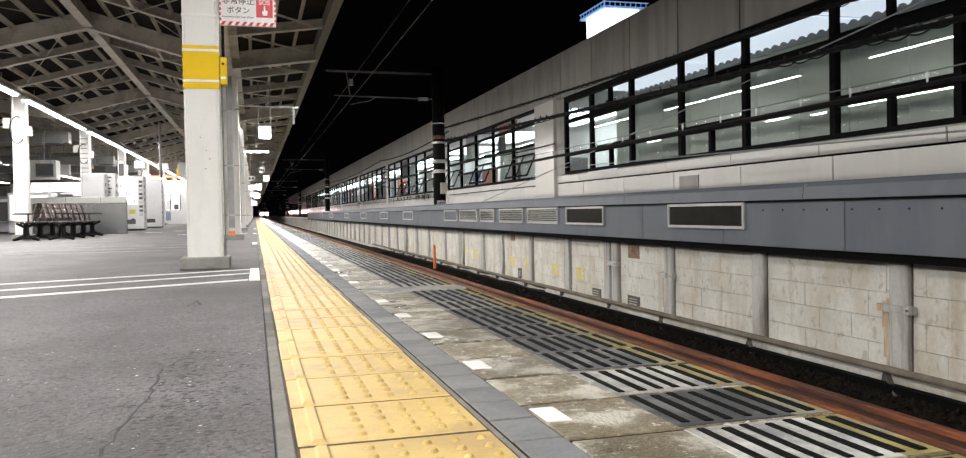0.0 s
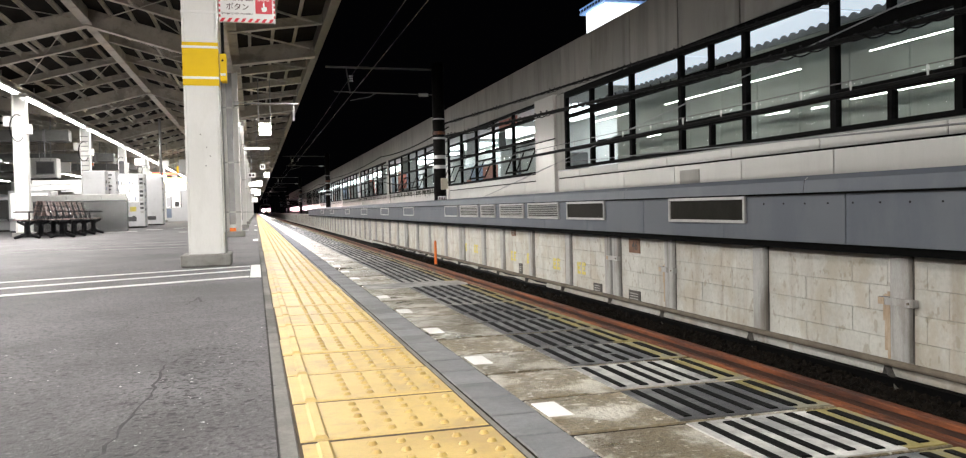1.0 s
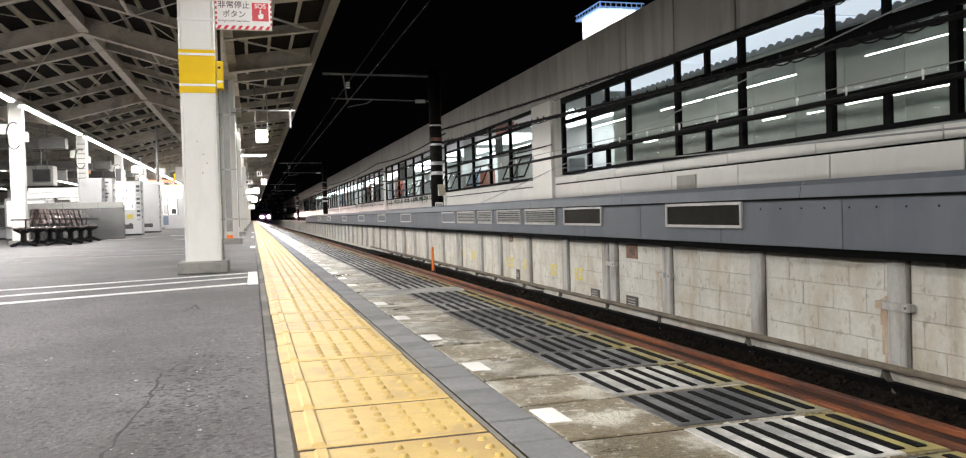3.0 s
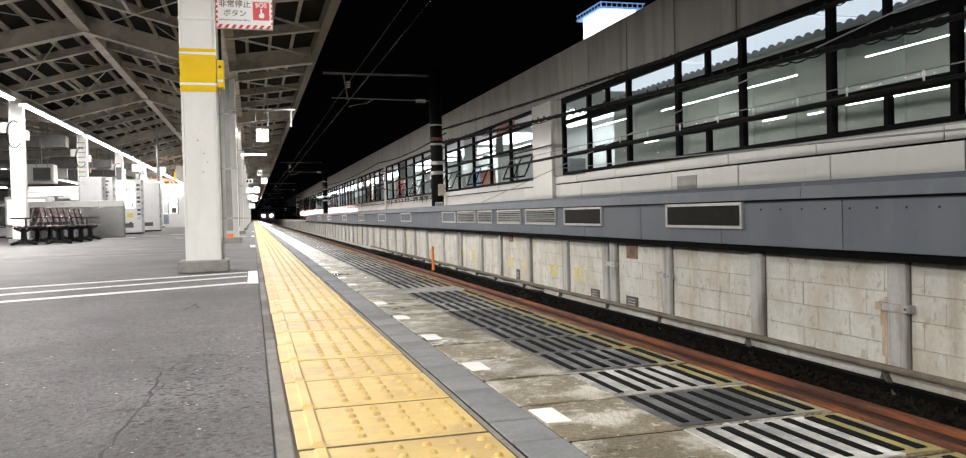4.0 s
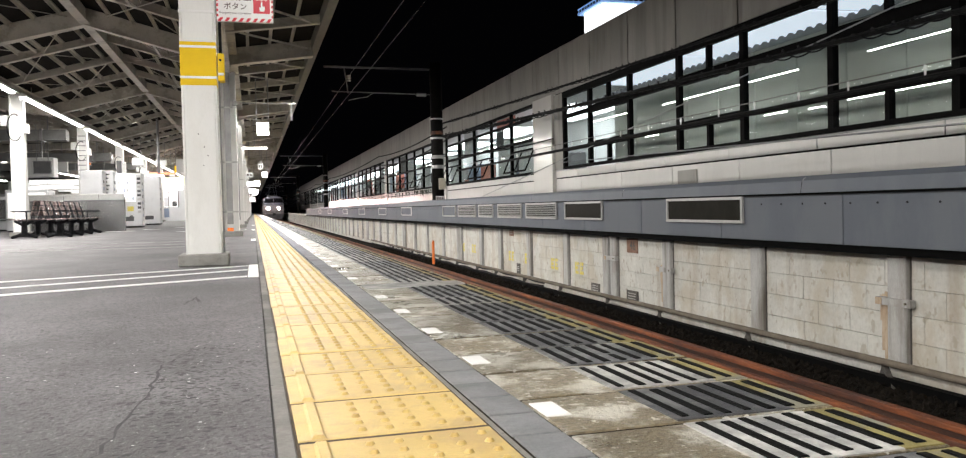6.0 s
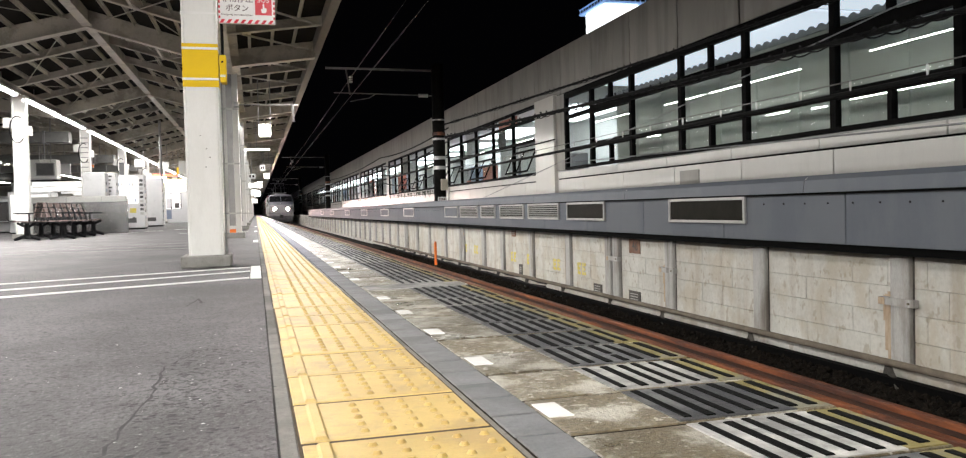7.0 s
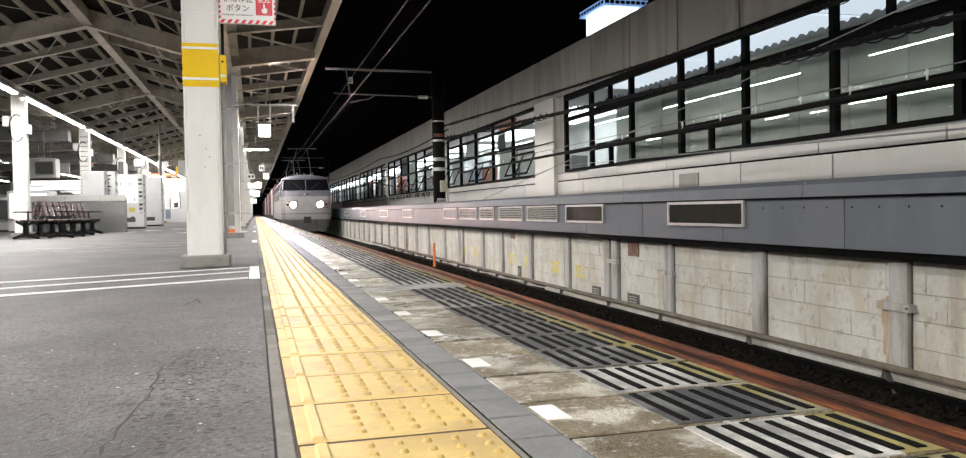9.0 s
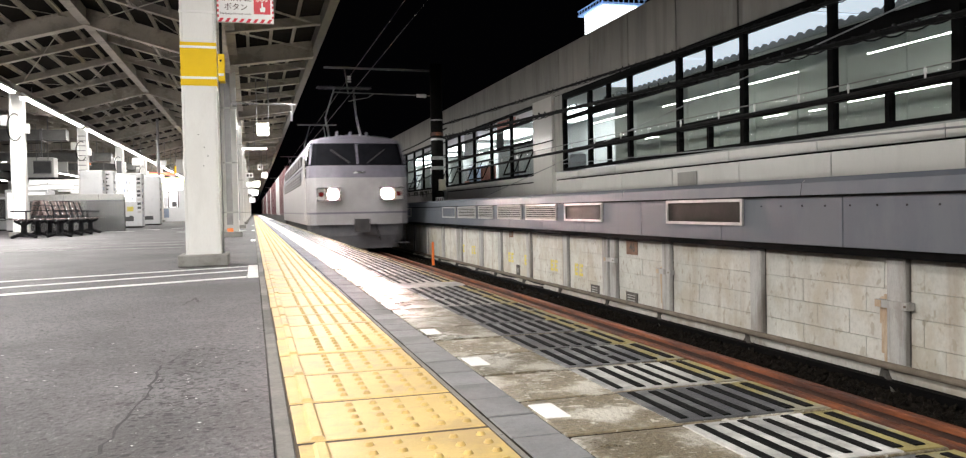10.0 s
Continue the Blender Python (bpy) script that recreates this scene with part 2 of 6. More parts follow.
FACADE = surface("facade_panel", (0.34, 0.325, 0.295), (0.43, 0.415, 0.38), 0.5, 1.2, 0.04, stain=(0.25, 0.235, 0.205), amount=0.4,
                 stain_scale=1.6, stretch=(1, 1.6, 0.35), vary=0.10, fine_mix=0.1, fixed=True, streak=((0.10, 0.09, 0.07), 0.45, 2.6))
WHITE_PANEL = surface("white_panel", (0.82, 0.80, 0.755), (0.88, 0.86, 0.82), 0.22, 1.5, 0.02, stain=(0.5, 0.48, 0.44), amount=0.14,
                      stain_scale=1.5, stretch=(1, 1, 0.3), vary=0.04, fine_mix=0.06)
PIPE_BROWN = surface("weathered_pipe", (0.10, 0.080, 0.058), (0.20, 0.165, 0.125), 0.8, 6, 0.2, stain=(0.08, 0.06, 0.045), amount=0.5)
FRAME_BLACK = surface("black_window_frame", (0.003, 0.003, 0.003), (0.006, 0.006, 0.006), 0.6, 10, 0.05)
INNER_WALL = surface("grey_green_board", (0.365, 0.37, 0.345), (0.445, 0.45, 0.425), 0.5, 1.5, 0.02, vary=0.05, fine_mix=0.06)
ROOM_WHITE = surface("room_wall", (0.62, 0.62, 0.62), (0.72, 0.72, 0.71), 0.7, 2, 0.03)
PANE = glass("window_glass", (0.86, 0.90, 0.88))
WHITE_STEEL = surface("white_painted_steel", (0.74, 0.735, 0.71), (0.80, 0.795, 0.775), 0.38, 2.5, 0.02, stain=(0.55, 0.53, 0.49),
                      amount=0.18, stain_scale=3, stretch=(1, 1, 0.3), fine_mix=0.06)
CREAM_STEEL = surface("cream_painted_steel", (0.43, 0.395, 0.33), (0.55, 0.51, 0.435), 0.5, 3, 0.05, stain=(0.15, 0.125, 0.095), amount=0.45,
                      stain_scale=2.2)
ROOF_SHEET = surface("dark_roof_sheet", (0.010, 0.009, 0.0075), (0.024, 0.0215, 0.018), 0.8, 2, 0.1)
YELLOW_PAINT = surface("yellow_paint", (0.78, 0.51, 0.001), (0.84, 0.56, 0.002), 0.7, 6, 0.03, fine_mix=0.05)
CONCRETE = surface("concrete", (0.22, 0.215, 0.20), (0.33, 0.32, 0.30), 0.85, 6, 0.4, stain=(0.12, 0.11, 0.10), amount=0.4, stain_scale=5)
GALV = surface("galvanised_steel", (0.25, 0.25, 0.25), (0.36, 0.36, 0.36), 0.4, 6, 0.05, metal=0.7)
STAINLESS = surface("stainless_steel", (0.22, 0.22, 0.22), (0.27, 0.27, 0.27), 0.25, 0.5, 0.0, metal=0.9, fine_mix=0.05)
DARK_METAL = surface("dark_cast_iron", (0.012, 0.012, 0.014), (0.03, 0.03, 0.032), 0.45, 10, 0.1)
SEAT_WOOD = surface("seat_slat", (0.12, 0.085, 0.078), (0.26, 0.195, 0.18), 0.22, 6, 0.05, stretch=(0.2, 1, 1), vary=0.15)
BLACK_CABLE = surface("black_cable", (0.012, 0.012, 0.012), (0.022, 0.022, 0.022), 0.55, 20, 0.05)
WIRE = surface("contact_wire", (0.09, 0.085, 0.08), (0.14, 0.13, 0.12), 0.45, 20, 0.02, metal=0.4)
EAVE_PAINT = surface("dull_eave_paint", (0.12, 0.11, 0.095), (0.18, 0.165, 0.145), 0.6, 4, 0.05)
BEAM_GREY = surface("dull_beam", (0.13, 0.13, 0.125), (0.20, 0.20, 0.19), 0.6, 6, 0.05)
POLE_DARK = surface("dark_steel_pole", (0.007, 0.0065, 0.006), (0.014, 0.013, 0.012), 0.55, 8, 0.1)
SLEEVE = surface("cream_enamel", (0.50, 0.46, 0.36), (0.58, 0.53, 0.42), 0.4, 8, 0.02)
INSULATOR = surface("porcelain", (0.62, 0.62, 0.60), (0.74, 0.74, 0.72), 0.2, 8, 0.02)
ORANGE = surface("orange_plastic", (0.78, 0.16, 0.02), (0.85, 0.22, 0.03), 0.5, 8, 0.03)
SIGN_WHITE = surface("sign_white", (0.80, 0.79, 0.78), (0.84, 0.83, 0.82), 0.35, 8, 0.0, fine_mix=0.02)
SIGN_RED = surface("sign_red", (0.60, 0.03, 0.05), (0.66, 0.04, 0.06), 0.35, 8, 0.0, fine_mix=0.02)
INK = surface("dark_ink", (0.04, 0.008, 0.010), (0.06, 0.012, 0.014), 0.5, 8, 0.0)
MARK_YELLOW = surface("yellow_marking", (0.62, 0.50, 0.06), (0.72, 0.61, 0.14), 0.6, 9, 0.1, stain=(0.55, 0.51, 0.36), amount=0.5, stain_scale=9)
PLATE_DARK = surface("dark_plate", (0.05, 0.045, 0.04), (0.10, 0.09, 0.075), 0.7, 12, 0.2)
PLATE_RUST = surface("rusty_plate", (0.17, 0.085, 0.05), (0.28, 0.16, 0.11), 0.8, 14, 0.3)
TUBE = glow("fluorescent_tube", (1.0, 0.98, 0.95), 12)
GLOW_TUBE = glow("white_glow_tube", (0.97, 1.0, 0.98), 20)
ROOM_PANEL = glow("room_panel", (0.92, 0.95, 1.0), 5)
OFFICE_GLOW = glow("office_glow", (0.82, 0.86, 1.0), 0.80)
STALL_GLOW = glow("stall_window", (1.0, 0.98, 0.95), 0.85)
LAMP_GLOW = glow("lamp_panel", (1.0, 0.98, 0.94), 6)
MACHINE_WHITE = surface("machine_white", (0.62, 0.62, 0.63), (0.70, 0.70, 0.71), 0.3, 3, 0.01, fine_mix=0.03)

# ---- ground, platform, track ----
EDGE, TILE, SLABP = 1.30, 0.3615, 0.3335
RAIL_Z, FAR = -0.76, 330.0
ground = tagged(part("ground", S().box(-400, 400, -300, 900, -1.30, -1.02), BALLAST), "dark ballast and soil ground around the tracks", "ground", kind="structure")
floor = thing("floor", (0, 0, 0), "grey worn asphalt platform floor", "floor", kind="structure")
part("asphalt", S().box(-16, 0.028, -40, FAR, -1.02, 0.0), ASPHALT, floor)
part("edge_beam", S().box(0.028, EDGE - 0.02, -40, FAR, -1.02, -0.03), CONCRETE, floor)
part("border_strip", S().slab(0.03, 0.072, -40, FAR, -0.03, -0.004), MORTAR, floor)
part("border_strip", S().slab(0.496, 0.515, -40, FAR, -0.03, -0.004), MORTAR, floor)

# white lines on the asphalt
def slant_line(ax, ay, bx, by, w):
    """A painted stripe from a to b, drawn on past a to the far side."""
    k = (ay - by) / (ax - bx)
    ax, ay = -9.0, by + k * (-9.0 - bx)
    pts = [(ax, ay - w), (ax, ay + w), (bx, by + w), (bx, by - w)]
    s = S().add([(x, y, 0.0) for x, y in pts] + [(x, y, 0.004) for x, y in pts],
                [(4, 5, 6, 7), (0, 1, 5, 4), (1, 2, 6, 5), (2, 3, 7, 6), (3, 0, 4, 7)])
    return part("painted_line", s, WHITE_PAINT, floor)


slant_line(-1.85, 6.90, -0.06, 7.64, 0.045)
slant_line(-1.69, 6.30, -0.06, 7.13, 0.045)
slant_line(-1.54, 5.72, -0.06, 6.40, 0.055)
for y0, y1 in ((6.30, 7.78), (14.3, 15.3), (22.5, 23.4), (30.5, 31.4)):
    part("painted_mark", S().slab(-0.055, 0.027, y0, y1, 0.0, 0.004, 0.001), WHITE_PAINT, floor)
for x0, x1, y in ((-3.4, -2.9, 28.0), (-2.7, -2.1, 29.6), (-2.0, -0.2, 23.2), (-4.2, -3.4, 26.0)):
    part("painted_line", S().slab(x0, x1, y, y + 0.14, 0.0, 0.004, 0.001), WHITE_PAINT, floor)
for x0, x1, y in ((-3.9, -0.6, 12.6), (-3.4, -0.6, 13.7), (-3.0, -0.6, 15.0)):
    part("painted_line", S().slab(x0, x1, y, y + 0.07, 0.0, 0.004, 0.001), FADED_PAINT, floor)

# cracks and scuffs in the asphalt
def crack(pts, w, seed):
    rng = random.Random(seed)
    path = []
    for (ax, ay), (bx, by) in zip(pts, pts[1:]):
        for k in range(9):
            t = k / 9
            path.append((ax + (bx - ax) * t + rng.uniform(-0.007, 0.007), ay + (by - ay) * t + rng.uniform(-0.012, 0.012)))
    s = S()
    for i, (x, y) in enumerate(path):
        g = w * rng.uniform(0.3, 1.2)
        s.v += [(x - g, y, 0.0012), (x + g, y + 0.004, 0.0012)]
        if i:
            s.f.append((2 * i - 2, 2 * i - 1, 2 * i + 1, 2 * i))
    return part("crack", s, PIT, floor)


crack([(-0.36, 1.45), (-0.32, 1.81), (-0.29, 2.33), (-0.30, 2.78), (-0.19, 3.10)], 0.0045, 1)
crack([(-0.19, 3.10), (-0.06, 3.0)], 0.004, 2)
crack([(-0.37, 4.60), (-0.335, 4.98), (-0.30, 4.68)], 0.007, 3)
crack([(-0.85, 2.6), (-0.66, 2.75), (-0.50, 2.72)], 0.004, 4)
crack([(-1.3, 3.4), (-1.0, 3.3), (-0.75, 3.5)], 0.005, 5)


def chips(name, material, x0, x1, y0, y1, count, size, seed, height):
    """Small broken flakes on the asphalt."""
    rng = random.Random(seed)
    s = S()
    for _ in range(count):
        t = rng.random()
        y = y0 + (y1 - y0) * t
        x = rng.gauss((x0 + x1) / 2, (x1 - x0) / 4)
        n, r, k = rng.randint(5, 7), size * (0.25 + 1.1 * rng.random() ** 2.5), len(s.v)
        for i in range(n):
            a = 2 * math.pi * i / n
            q = r * rng.uniform(0.6, 1.2)
            s.v.append((x + 1.7 * q * math.cos(a), y + 1.3 * q * math.sin(a), height))
        s.f.append(tuple(range(k, k + n)))
    return tagged(part(name, s, material, floor), kind="stuff")


chips("pits", PIT, -0.36, -0.04, 1.45, 3.1, 950, 0.0056, 31, 0.0008)
chips("pits", PIT, -1.5, 0.0, 1.6, 4.5, 800, 0.0046, 32, 0.0008)
chips("pits", PIT, -1.7, -0.5, 2.7, 3.2, 560, 0.0050, 35, 0.0008)
chips("pale_chips", WHITE_PAINT, -0.34, -0.02, 1.5, 3.6, 70, 0.0026, 33, 0.0010)
chips("pale_chips", WHITE_PAINT, -1.4, 0.0, 2.4, 3.4, 70, 0.0030, 34, 0.0010)

# track bed, sleepers, rails
TRACK_X = 2.85
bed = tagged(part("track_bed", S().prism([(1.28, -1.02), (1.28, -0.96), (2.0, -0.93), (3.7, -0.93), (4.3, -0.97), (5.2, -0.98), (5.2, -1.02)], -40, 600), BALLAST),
             "dark stone ballast under the rusty track", "track bed", kind="structure")
track = thing("track", (TRACK_X, 0, RAIL_Z), "rusty narrow-gauge railway track on ballast", "track", kind="structure")
HEAD = [(-0.034, -0.035), (0.034, -0.035), (0.034, -0.006), (0.026, 0), (-0.026, 0), (-0.034, -0.006)]
WEB = [(-0.013, -0.118), (0.013, -0.118), (0.013, -0.045), (0.030, -0.0355), (-0.030, -0.0355), (-0.013, -0.045)]
FOOT = [(-0.064, -0.15), (0.064, -0.15), (0.064, -0.138), (0.013, -0.1185), (-0.013, -0.1185), (-0.064, -0.138)]
for name, sx in (("rail", -0.566), ("rail", 0.566), ("guard_rail", 0.815)):
    rl = part(name, S().prism([(sx + a, b) for a, b in HEAD], -40, 600), RUST, track)
    # The web's dark colour paints the shade below the rail head.
    part("rail_web", S().prism([(sx + a, b) for a, b in WEB], -40, 600), SHADE_RUST, rl, "rail web coloured dark for the shade under the head")
    part("rail_foot", S().prism([(sx + a, b) for a, b in FOOT], -40, 600), RUST, rl)
clip_mesh = S().slab(-0.11, 0.11, -0.05, 0.05, -0.150, -0.128, 0.006).tube((0.07, 0, -0.13), (0.07, 0, -0.085), 0.016, 6).tube((-0.07, 0, -0.13), (-0.07, 0, -0.085), 0.016, 6).mesh("rail_clip", SHADE_RUST)
for i in range(60):
    for sx in (0.566, 0.815):
        part("rail_clip", clip_mesh, SHADE_RUST, track, at=(sx, 0.31 - 0.2 + i * 0.62, 0))
sl = S()
for i in range(260):
    sl.slab(-1.0, 1.0, -6 + i * 0.62, -5.78 + i * 0.62, -0.20, -0.145, 0.01)
tagged(part("sleepers", sl, SLEEPER, track), kind="stuff")


def stones(name, x0, x1, y0, y1, z, count, size, seed):
    rng = random.Random(seed)
    s = S()
    for _ in range(count):
        c = Vector((rng.uniform(x0, x1), rng.uniform(y0, y1), z + rng.uniform(-0.01, 0.035)))
        r = size * rng.uniform(0.6, 1.4)
        m = Euler((rng.uniform(0, 6), rng.uniform(0, 6), rng.uniform(0, 6))).to_matrix()
        base = [(1, 0, 0), (-1, 0, 0), (0, 1, 0), (0, -1, 0), (0, 0, 0.8), (0, 0, -0.8)]
        vs = [c + m @ Vector([k * r * rng.uniform(0.75, 1.2) for k in b]) for b in base]
        s.add(vs, [(0, 2, 4), (2, 1, 4), (1, 3, 4), (3, 0, 4), (2, 0, 5), (1, 2, 5), (3, 1, 5), (0, 3, 5)])
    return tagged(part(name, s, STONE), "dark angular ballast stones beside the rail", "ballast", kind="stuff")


stones("ballast_stones", 3.62, 4.85, 3.2, 12, -0.985, 7500, 0.026, 3)
stones("ballast_stones", 3.62, 4.85, 12, 30, -0.985, 3600, 0.042, 4)

# ---- retaining wall with concrete posts ----
WALL_X = 4.90
wall = thing("wall_track", (WALL_X, 0, 0), "pale stained concrete block retaining wall beside the track", "wall", kind="structure")
part("backing", S().box(0.012, 0.30, -8, 320, -0.99, 0.14), JOINT, wall)
part("plinth", S().box(-0.03, 0.012, -8, 320, -1.0, -0.862), BLOCK, wall)
POSTS = [5.27 + 1.855 * (i - 3) for i in range(6)] + [10.51 + 1.83 * i for i in range(150)]
POSTS[10], POSTS[11], POSTS[12] = 17.45, 19.30, 21.22
pm = S().slab(-0.095, 0.095, -0.5, 0.5, 0, 0.055, 0.012)
pm.v = [(-z, x, y * 0.96 - 0.385) for x, y, z in pm.v]
post_mesh = pm.mesh("post", PILASTER)
# Thin dark strips paint the shade along both sides of each post.
side_shade_mesh = S().box(-0.006, 0.012, 0.097, 0.112, -0.86, 0.09).box(-0.006, 0.012, -0.112, -0.097, -0.86, 0.09).mesh("post_seam", PLATE_DARK)
for i, y in enumerate(POSTS):
    part("post", post_mesh, PILASTER, wall, at=(0, y, 0))
    part("post_seam", side_shade_mesh, PLATE_DARK, wall, at=(0, y, 0))
    if i in (6, 11, 15, 20):
        part("post", post_mesh, PILASTER, wall, at=(0, y + 0.26, 0))


# ---- parapet cladding above the wall ----
clad = thing("parapet_cladding", (4.75, 0, 0), "dull grey sheet metal parapet cladding with vents", "cladding", kind="structure")
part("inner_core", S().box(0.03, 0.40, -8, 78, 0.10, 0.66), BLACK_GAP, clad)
# Two black boxes paint the shade below the panels and below the cap.
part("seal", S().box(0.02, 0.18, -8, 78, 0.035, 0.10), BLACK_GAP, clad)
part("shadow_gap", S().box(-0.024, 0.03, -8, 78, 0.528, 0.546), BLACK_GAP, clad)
JOINTS = [-2.0 + 1.84 * i for i in range(-3, 43)]
cp = S().slab(-0.915, 0.915, -0.215, 0.215, 0, 0.03, 0.003)
cp.v = [(0.03 - z, x, y + 0.315) for x, y, z in cp.v]
panel_mesh = cp.mesh("panel", CLADDING)
cc = S().add([(-0.02, -1.837, 0.538), (-0.02, 1.837, 0.538), (0.0, 1.837, 0.655), (0.0, -1.837, 0.655), (0.05, -1.837, 0.70), (0.05, 1.837, 0.70),
              (0.42, -1.837, 0.70), (0.42, 1.837, 0.70), (0.03, -1.837, 0.538), (0.03, 1.837, 0.538)],
             [(0, 1, 2, 3), (3, 2, 5, 4), (4, 5, 7, 6), (0, 8, 9, 1)])
cap_mesh = cc.mesh("cap_sheet", CLADDING)
for i, y in enumerate(JOINTS):
    part("panel", panel_mesh, CLADDING, clad, at=(0, y + 1.3, 0))
    if i % 2 == 0:
        part("cap_sheet", cap_mesh, CLADDING, clad, at=(0, y + 0.9, 0))
rv = S()
for i in range(110):
    y = 2.9 + i * 0.305
    if not (7.0 < y < 12.1):
        rv.tube((-0.002, y, 0.45), (-0.008, y, 0.45), 0.009, 6)
tagged(part("screws", rv, DARK_METAL, clad), kind="stuff")


def vent(y0, y1, louvres):
    """A framed opening in the cladding, dark or with slats."""
    v = part("vent", S().box(-0.012, 0.0, y0, y1, 0.275, 0.515), VENT_DARK if y0 < 19 else CLADDING, clad, "framed vent opening" if y0 < 19 else "blank framed cover plate")
    fr = S()
    for a in ((y0 - 0.02, y0 + 0.012, 0.26, 0.53), (y1 - 0.012, y1 + 0.02, 0.26, 0.53), (y0, y1, 0.50, 0.53), (y0, y1, 0.26, 0.29)):
        fr.box(-0.028, -0.002, *a)
    part("vent_frame", fr, VENT_METAL, v)
    if louvres:
        for k in range(6):
            z = 0.298 + k * 0.035
            part("slat", S().add([(-0.034, y0, z), (-0.034, y1, z), (-0.014, y1, z + 0.013), (-0.014, y0, z + 0.013),
                                  (-0.030, y0, z - 0.004), (-0.030, y1, z - 0.004), (-0.012, y1, z + 0.009), (-0.012, y0, z + 0.009)],
                                 [(0, 1, 2, 3), (7, 6, 5, 4), (0, 4, 5, 1), (3, 2, 6, 7)]), VENT_METAL, v)


for y0, y1, lv in ((7.18, 8.70, 0), (10.6, 12.0, 0), (12.4, 13.9, 1), (14.2, 15.65, 1), (16.05, 17.1, 1), (17.4, 18.95, 1), (19.25, 20.6, 0),
                   (25.0, 26.7, 0), (30.0, 31.8, 0), (36, 38, 0), (43, 45, 0), (52, 54.4, 0), (60, 62.4, 0)):
    vent(y0, y1, lv)

# pipe on brackets along the foot of the wall
pipe = thing("wall_pipe", (4.72, 0, -0.80), "grey-brown cable pipe on brackets along the wall", "pipe")
part("pipe", S().tube((0, -8, 0), (0, 34, 0), 0.029, 10), PIPE_BROWN, pipe)
# This black box is put in as the shade below the pipe.
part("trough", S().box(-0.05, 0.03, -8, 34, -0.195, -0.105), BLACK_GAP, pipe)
for i, y in enumerate(POSTS[:17]):
    part("bracket", S().bar((-0.06, y - 0.20, -0.20), (0.06, y + 0.06, -0.02), 0.036).bar((-0.02, y + 0.02, -0.20), (0.10, y + 0.10, -0.06), 0.03), BRACKET, pipe)
conduit = thing("cable_bundle", (4.70, 0, -0.72), "black sagging cable bundle along the wall foot", "cable")
for k, dz in enumerate((0.0, 0.07)):
    pts = [(0.02 * k, 13 + i * 0.45, dz - 0.16 - 0.03 * math.sin(i * 0.8 + k) ** 2) for i in range(40)]
    part("cable", S().path(pts, 0.018), BLACK_CABLE, conduit)

# plates and marks on the wall
def plate(name, y, z, w, hgt, material, label):
    b = part(name, S().slab(-w / 2, w / 2, -hgt / 2, hgt / 2, 0, 0.012, 0.002), material)
    b.matrix_basis = Matrix.Translation((WALL_X - 0.002, y, z)) @ Matrix(((0, 0, -1, 0), (-1, 0, 0, 0), (0, 1, 0, 0), (0, 0, 0, 1)))
    return tagged(b, label, "sign")


def lettering(text, size, material, parent, loc, turn=(0, 0, 0), name="lettering", align="CENTER"):
    cu = bpy.data.curves.new(name, "FONT")
    cu.body, cu.size, cu.align_x, cu.align_y, cu.extrude = text, size, align, "CENTER", 0.0008
    cu.offset = size * 0.004
    cu.materials.append(material)
    ob = new(name, cu)
    ob.parent, ob.location, ob.rotation_euler = parent, loc, turn
    return ob


p46 = plate("marker_plate", 9.98, -0.085, 0.32, 0.19, PLATE_RUST, "rusty marker plate fixed on the block wall")
lettering("46", 0.17, PLATE_DARK, p46, (0.02, 0, 0.0135))
for y, z, w, g in ((10.0, -0.765, 0.34, 0.15), (11.23, -0.765, 0.30, 0.14), (14.9, -0.72, 0.2, 0.2), (15.3, -0.02, 0.25, 0.16)):
    q = plate("wall_plate", y, z, w, g, PLATE_DARK if z < -0.5 else PLATE_RUST, "small dark weathered plate on the block wall")
    for k in range(3):
        part("text_bar", S().box(-w * 0.36, w * 0.3, -0.035 + k * 0.035 - 0.006, -0.035 + k * 0.035 + 0.006, 0.0125, 0.0135), PILASTER, q)
for y, z in ((11.86, -0.51), (12.95, -0.51), (14.35, -0.50), (15.35, -0.50), (18.2, -0.48), (19.2, -0.48)):
    for c in (-0.095, 0.095):
        s = S()
        for k in (-0.07, 0.0, 0.07):
            s.slab(c - 0.07, c + 0.07 - 0.03 * (k == 0), k - 0.024, k + 0.024, 0, 0.004, 0.001)
        s.slab(c - 0.07, c - 0.03, -0.06, 0.06, 0, 0.0035, 0.001)
        q = part("yellow_mark", s, MARK_YELLOW)
        q.matrix_basis = Matrix.Translation((WALL_X - 0.003, y, z)) @ Matrix(((0, 0, -1, 0), (-1, 0, 0, 0), (0, 1, 0, 0), (0, 0, 0, 1)))
        tagged(q, "worn yellow painted strokes on the block wall", "marking", "yellow wall markings")

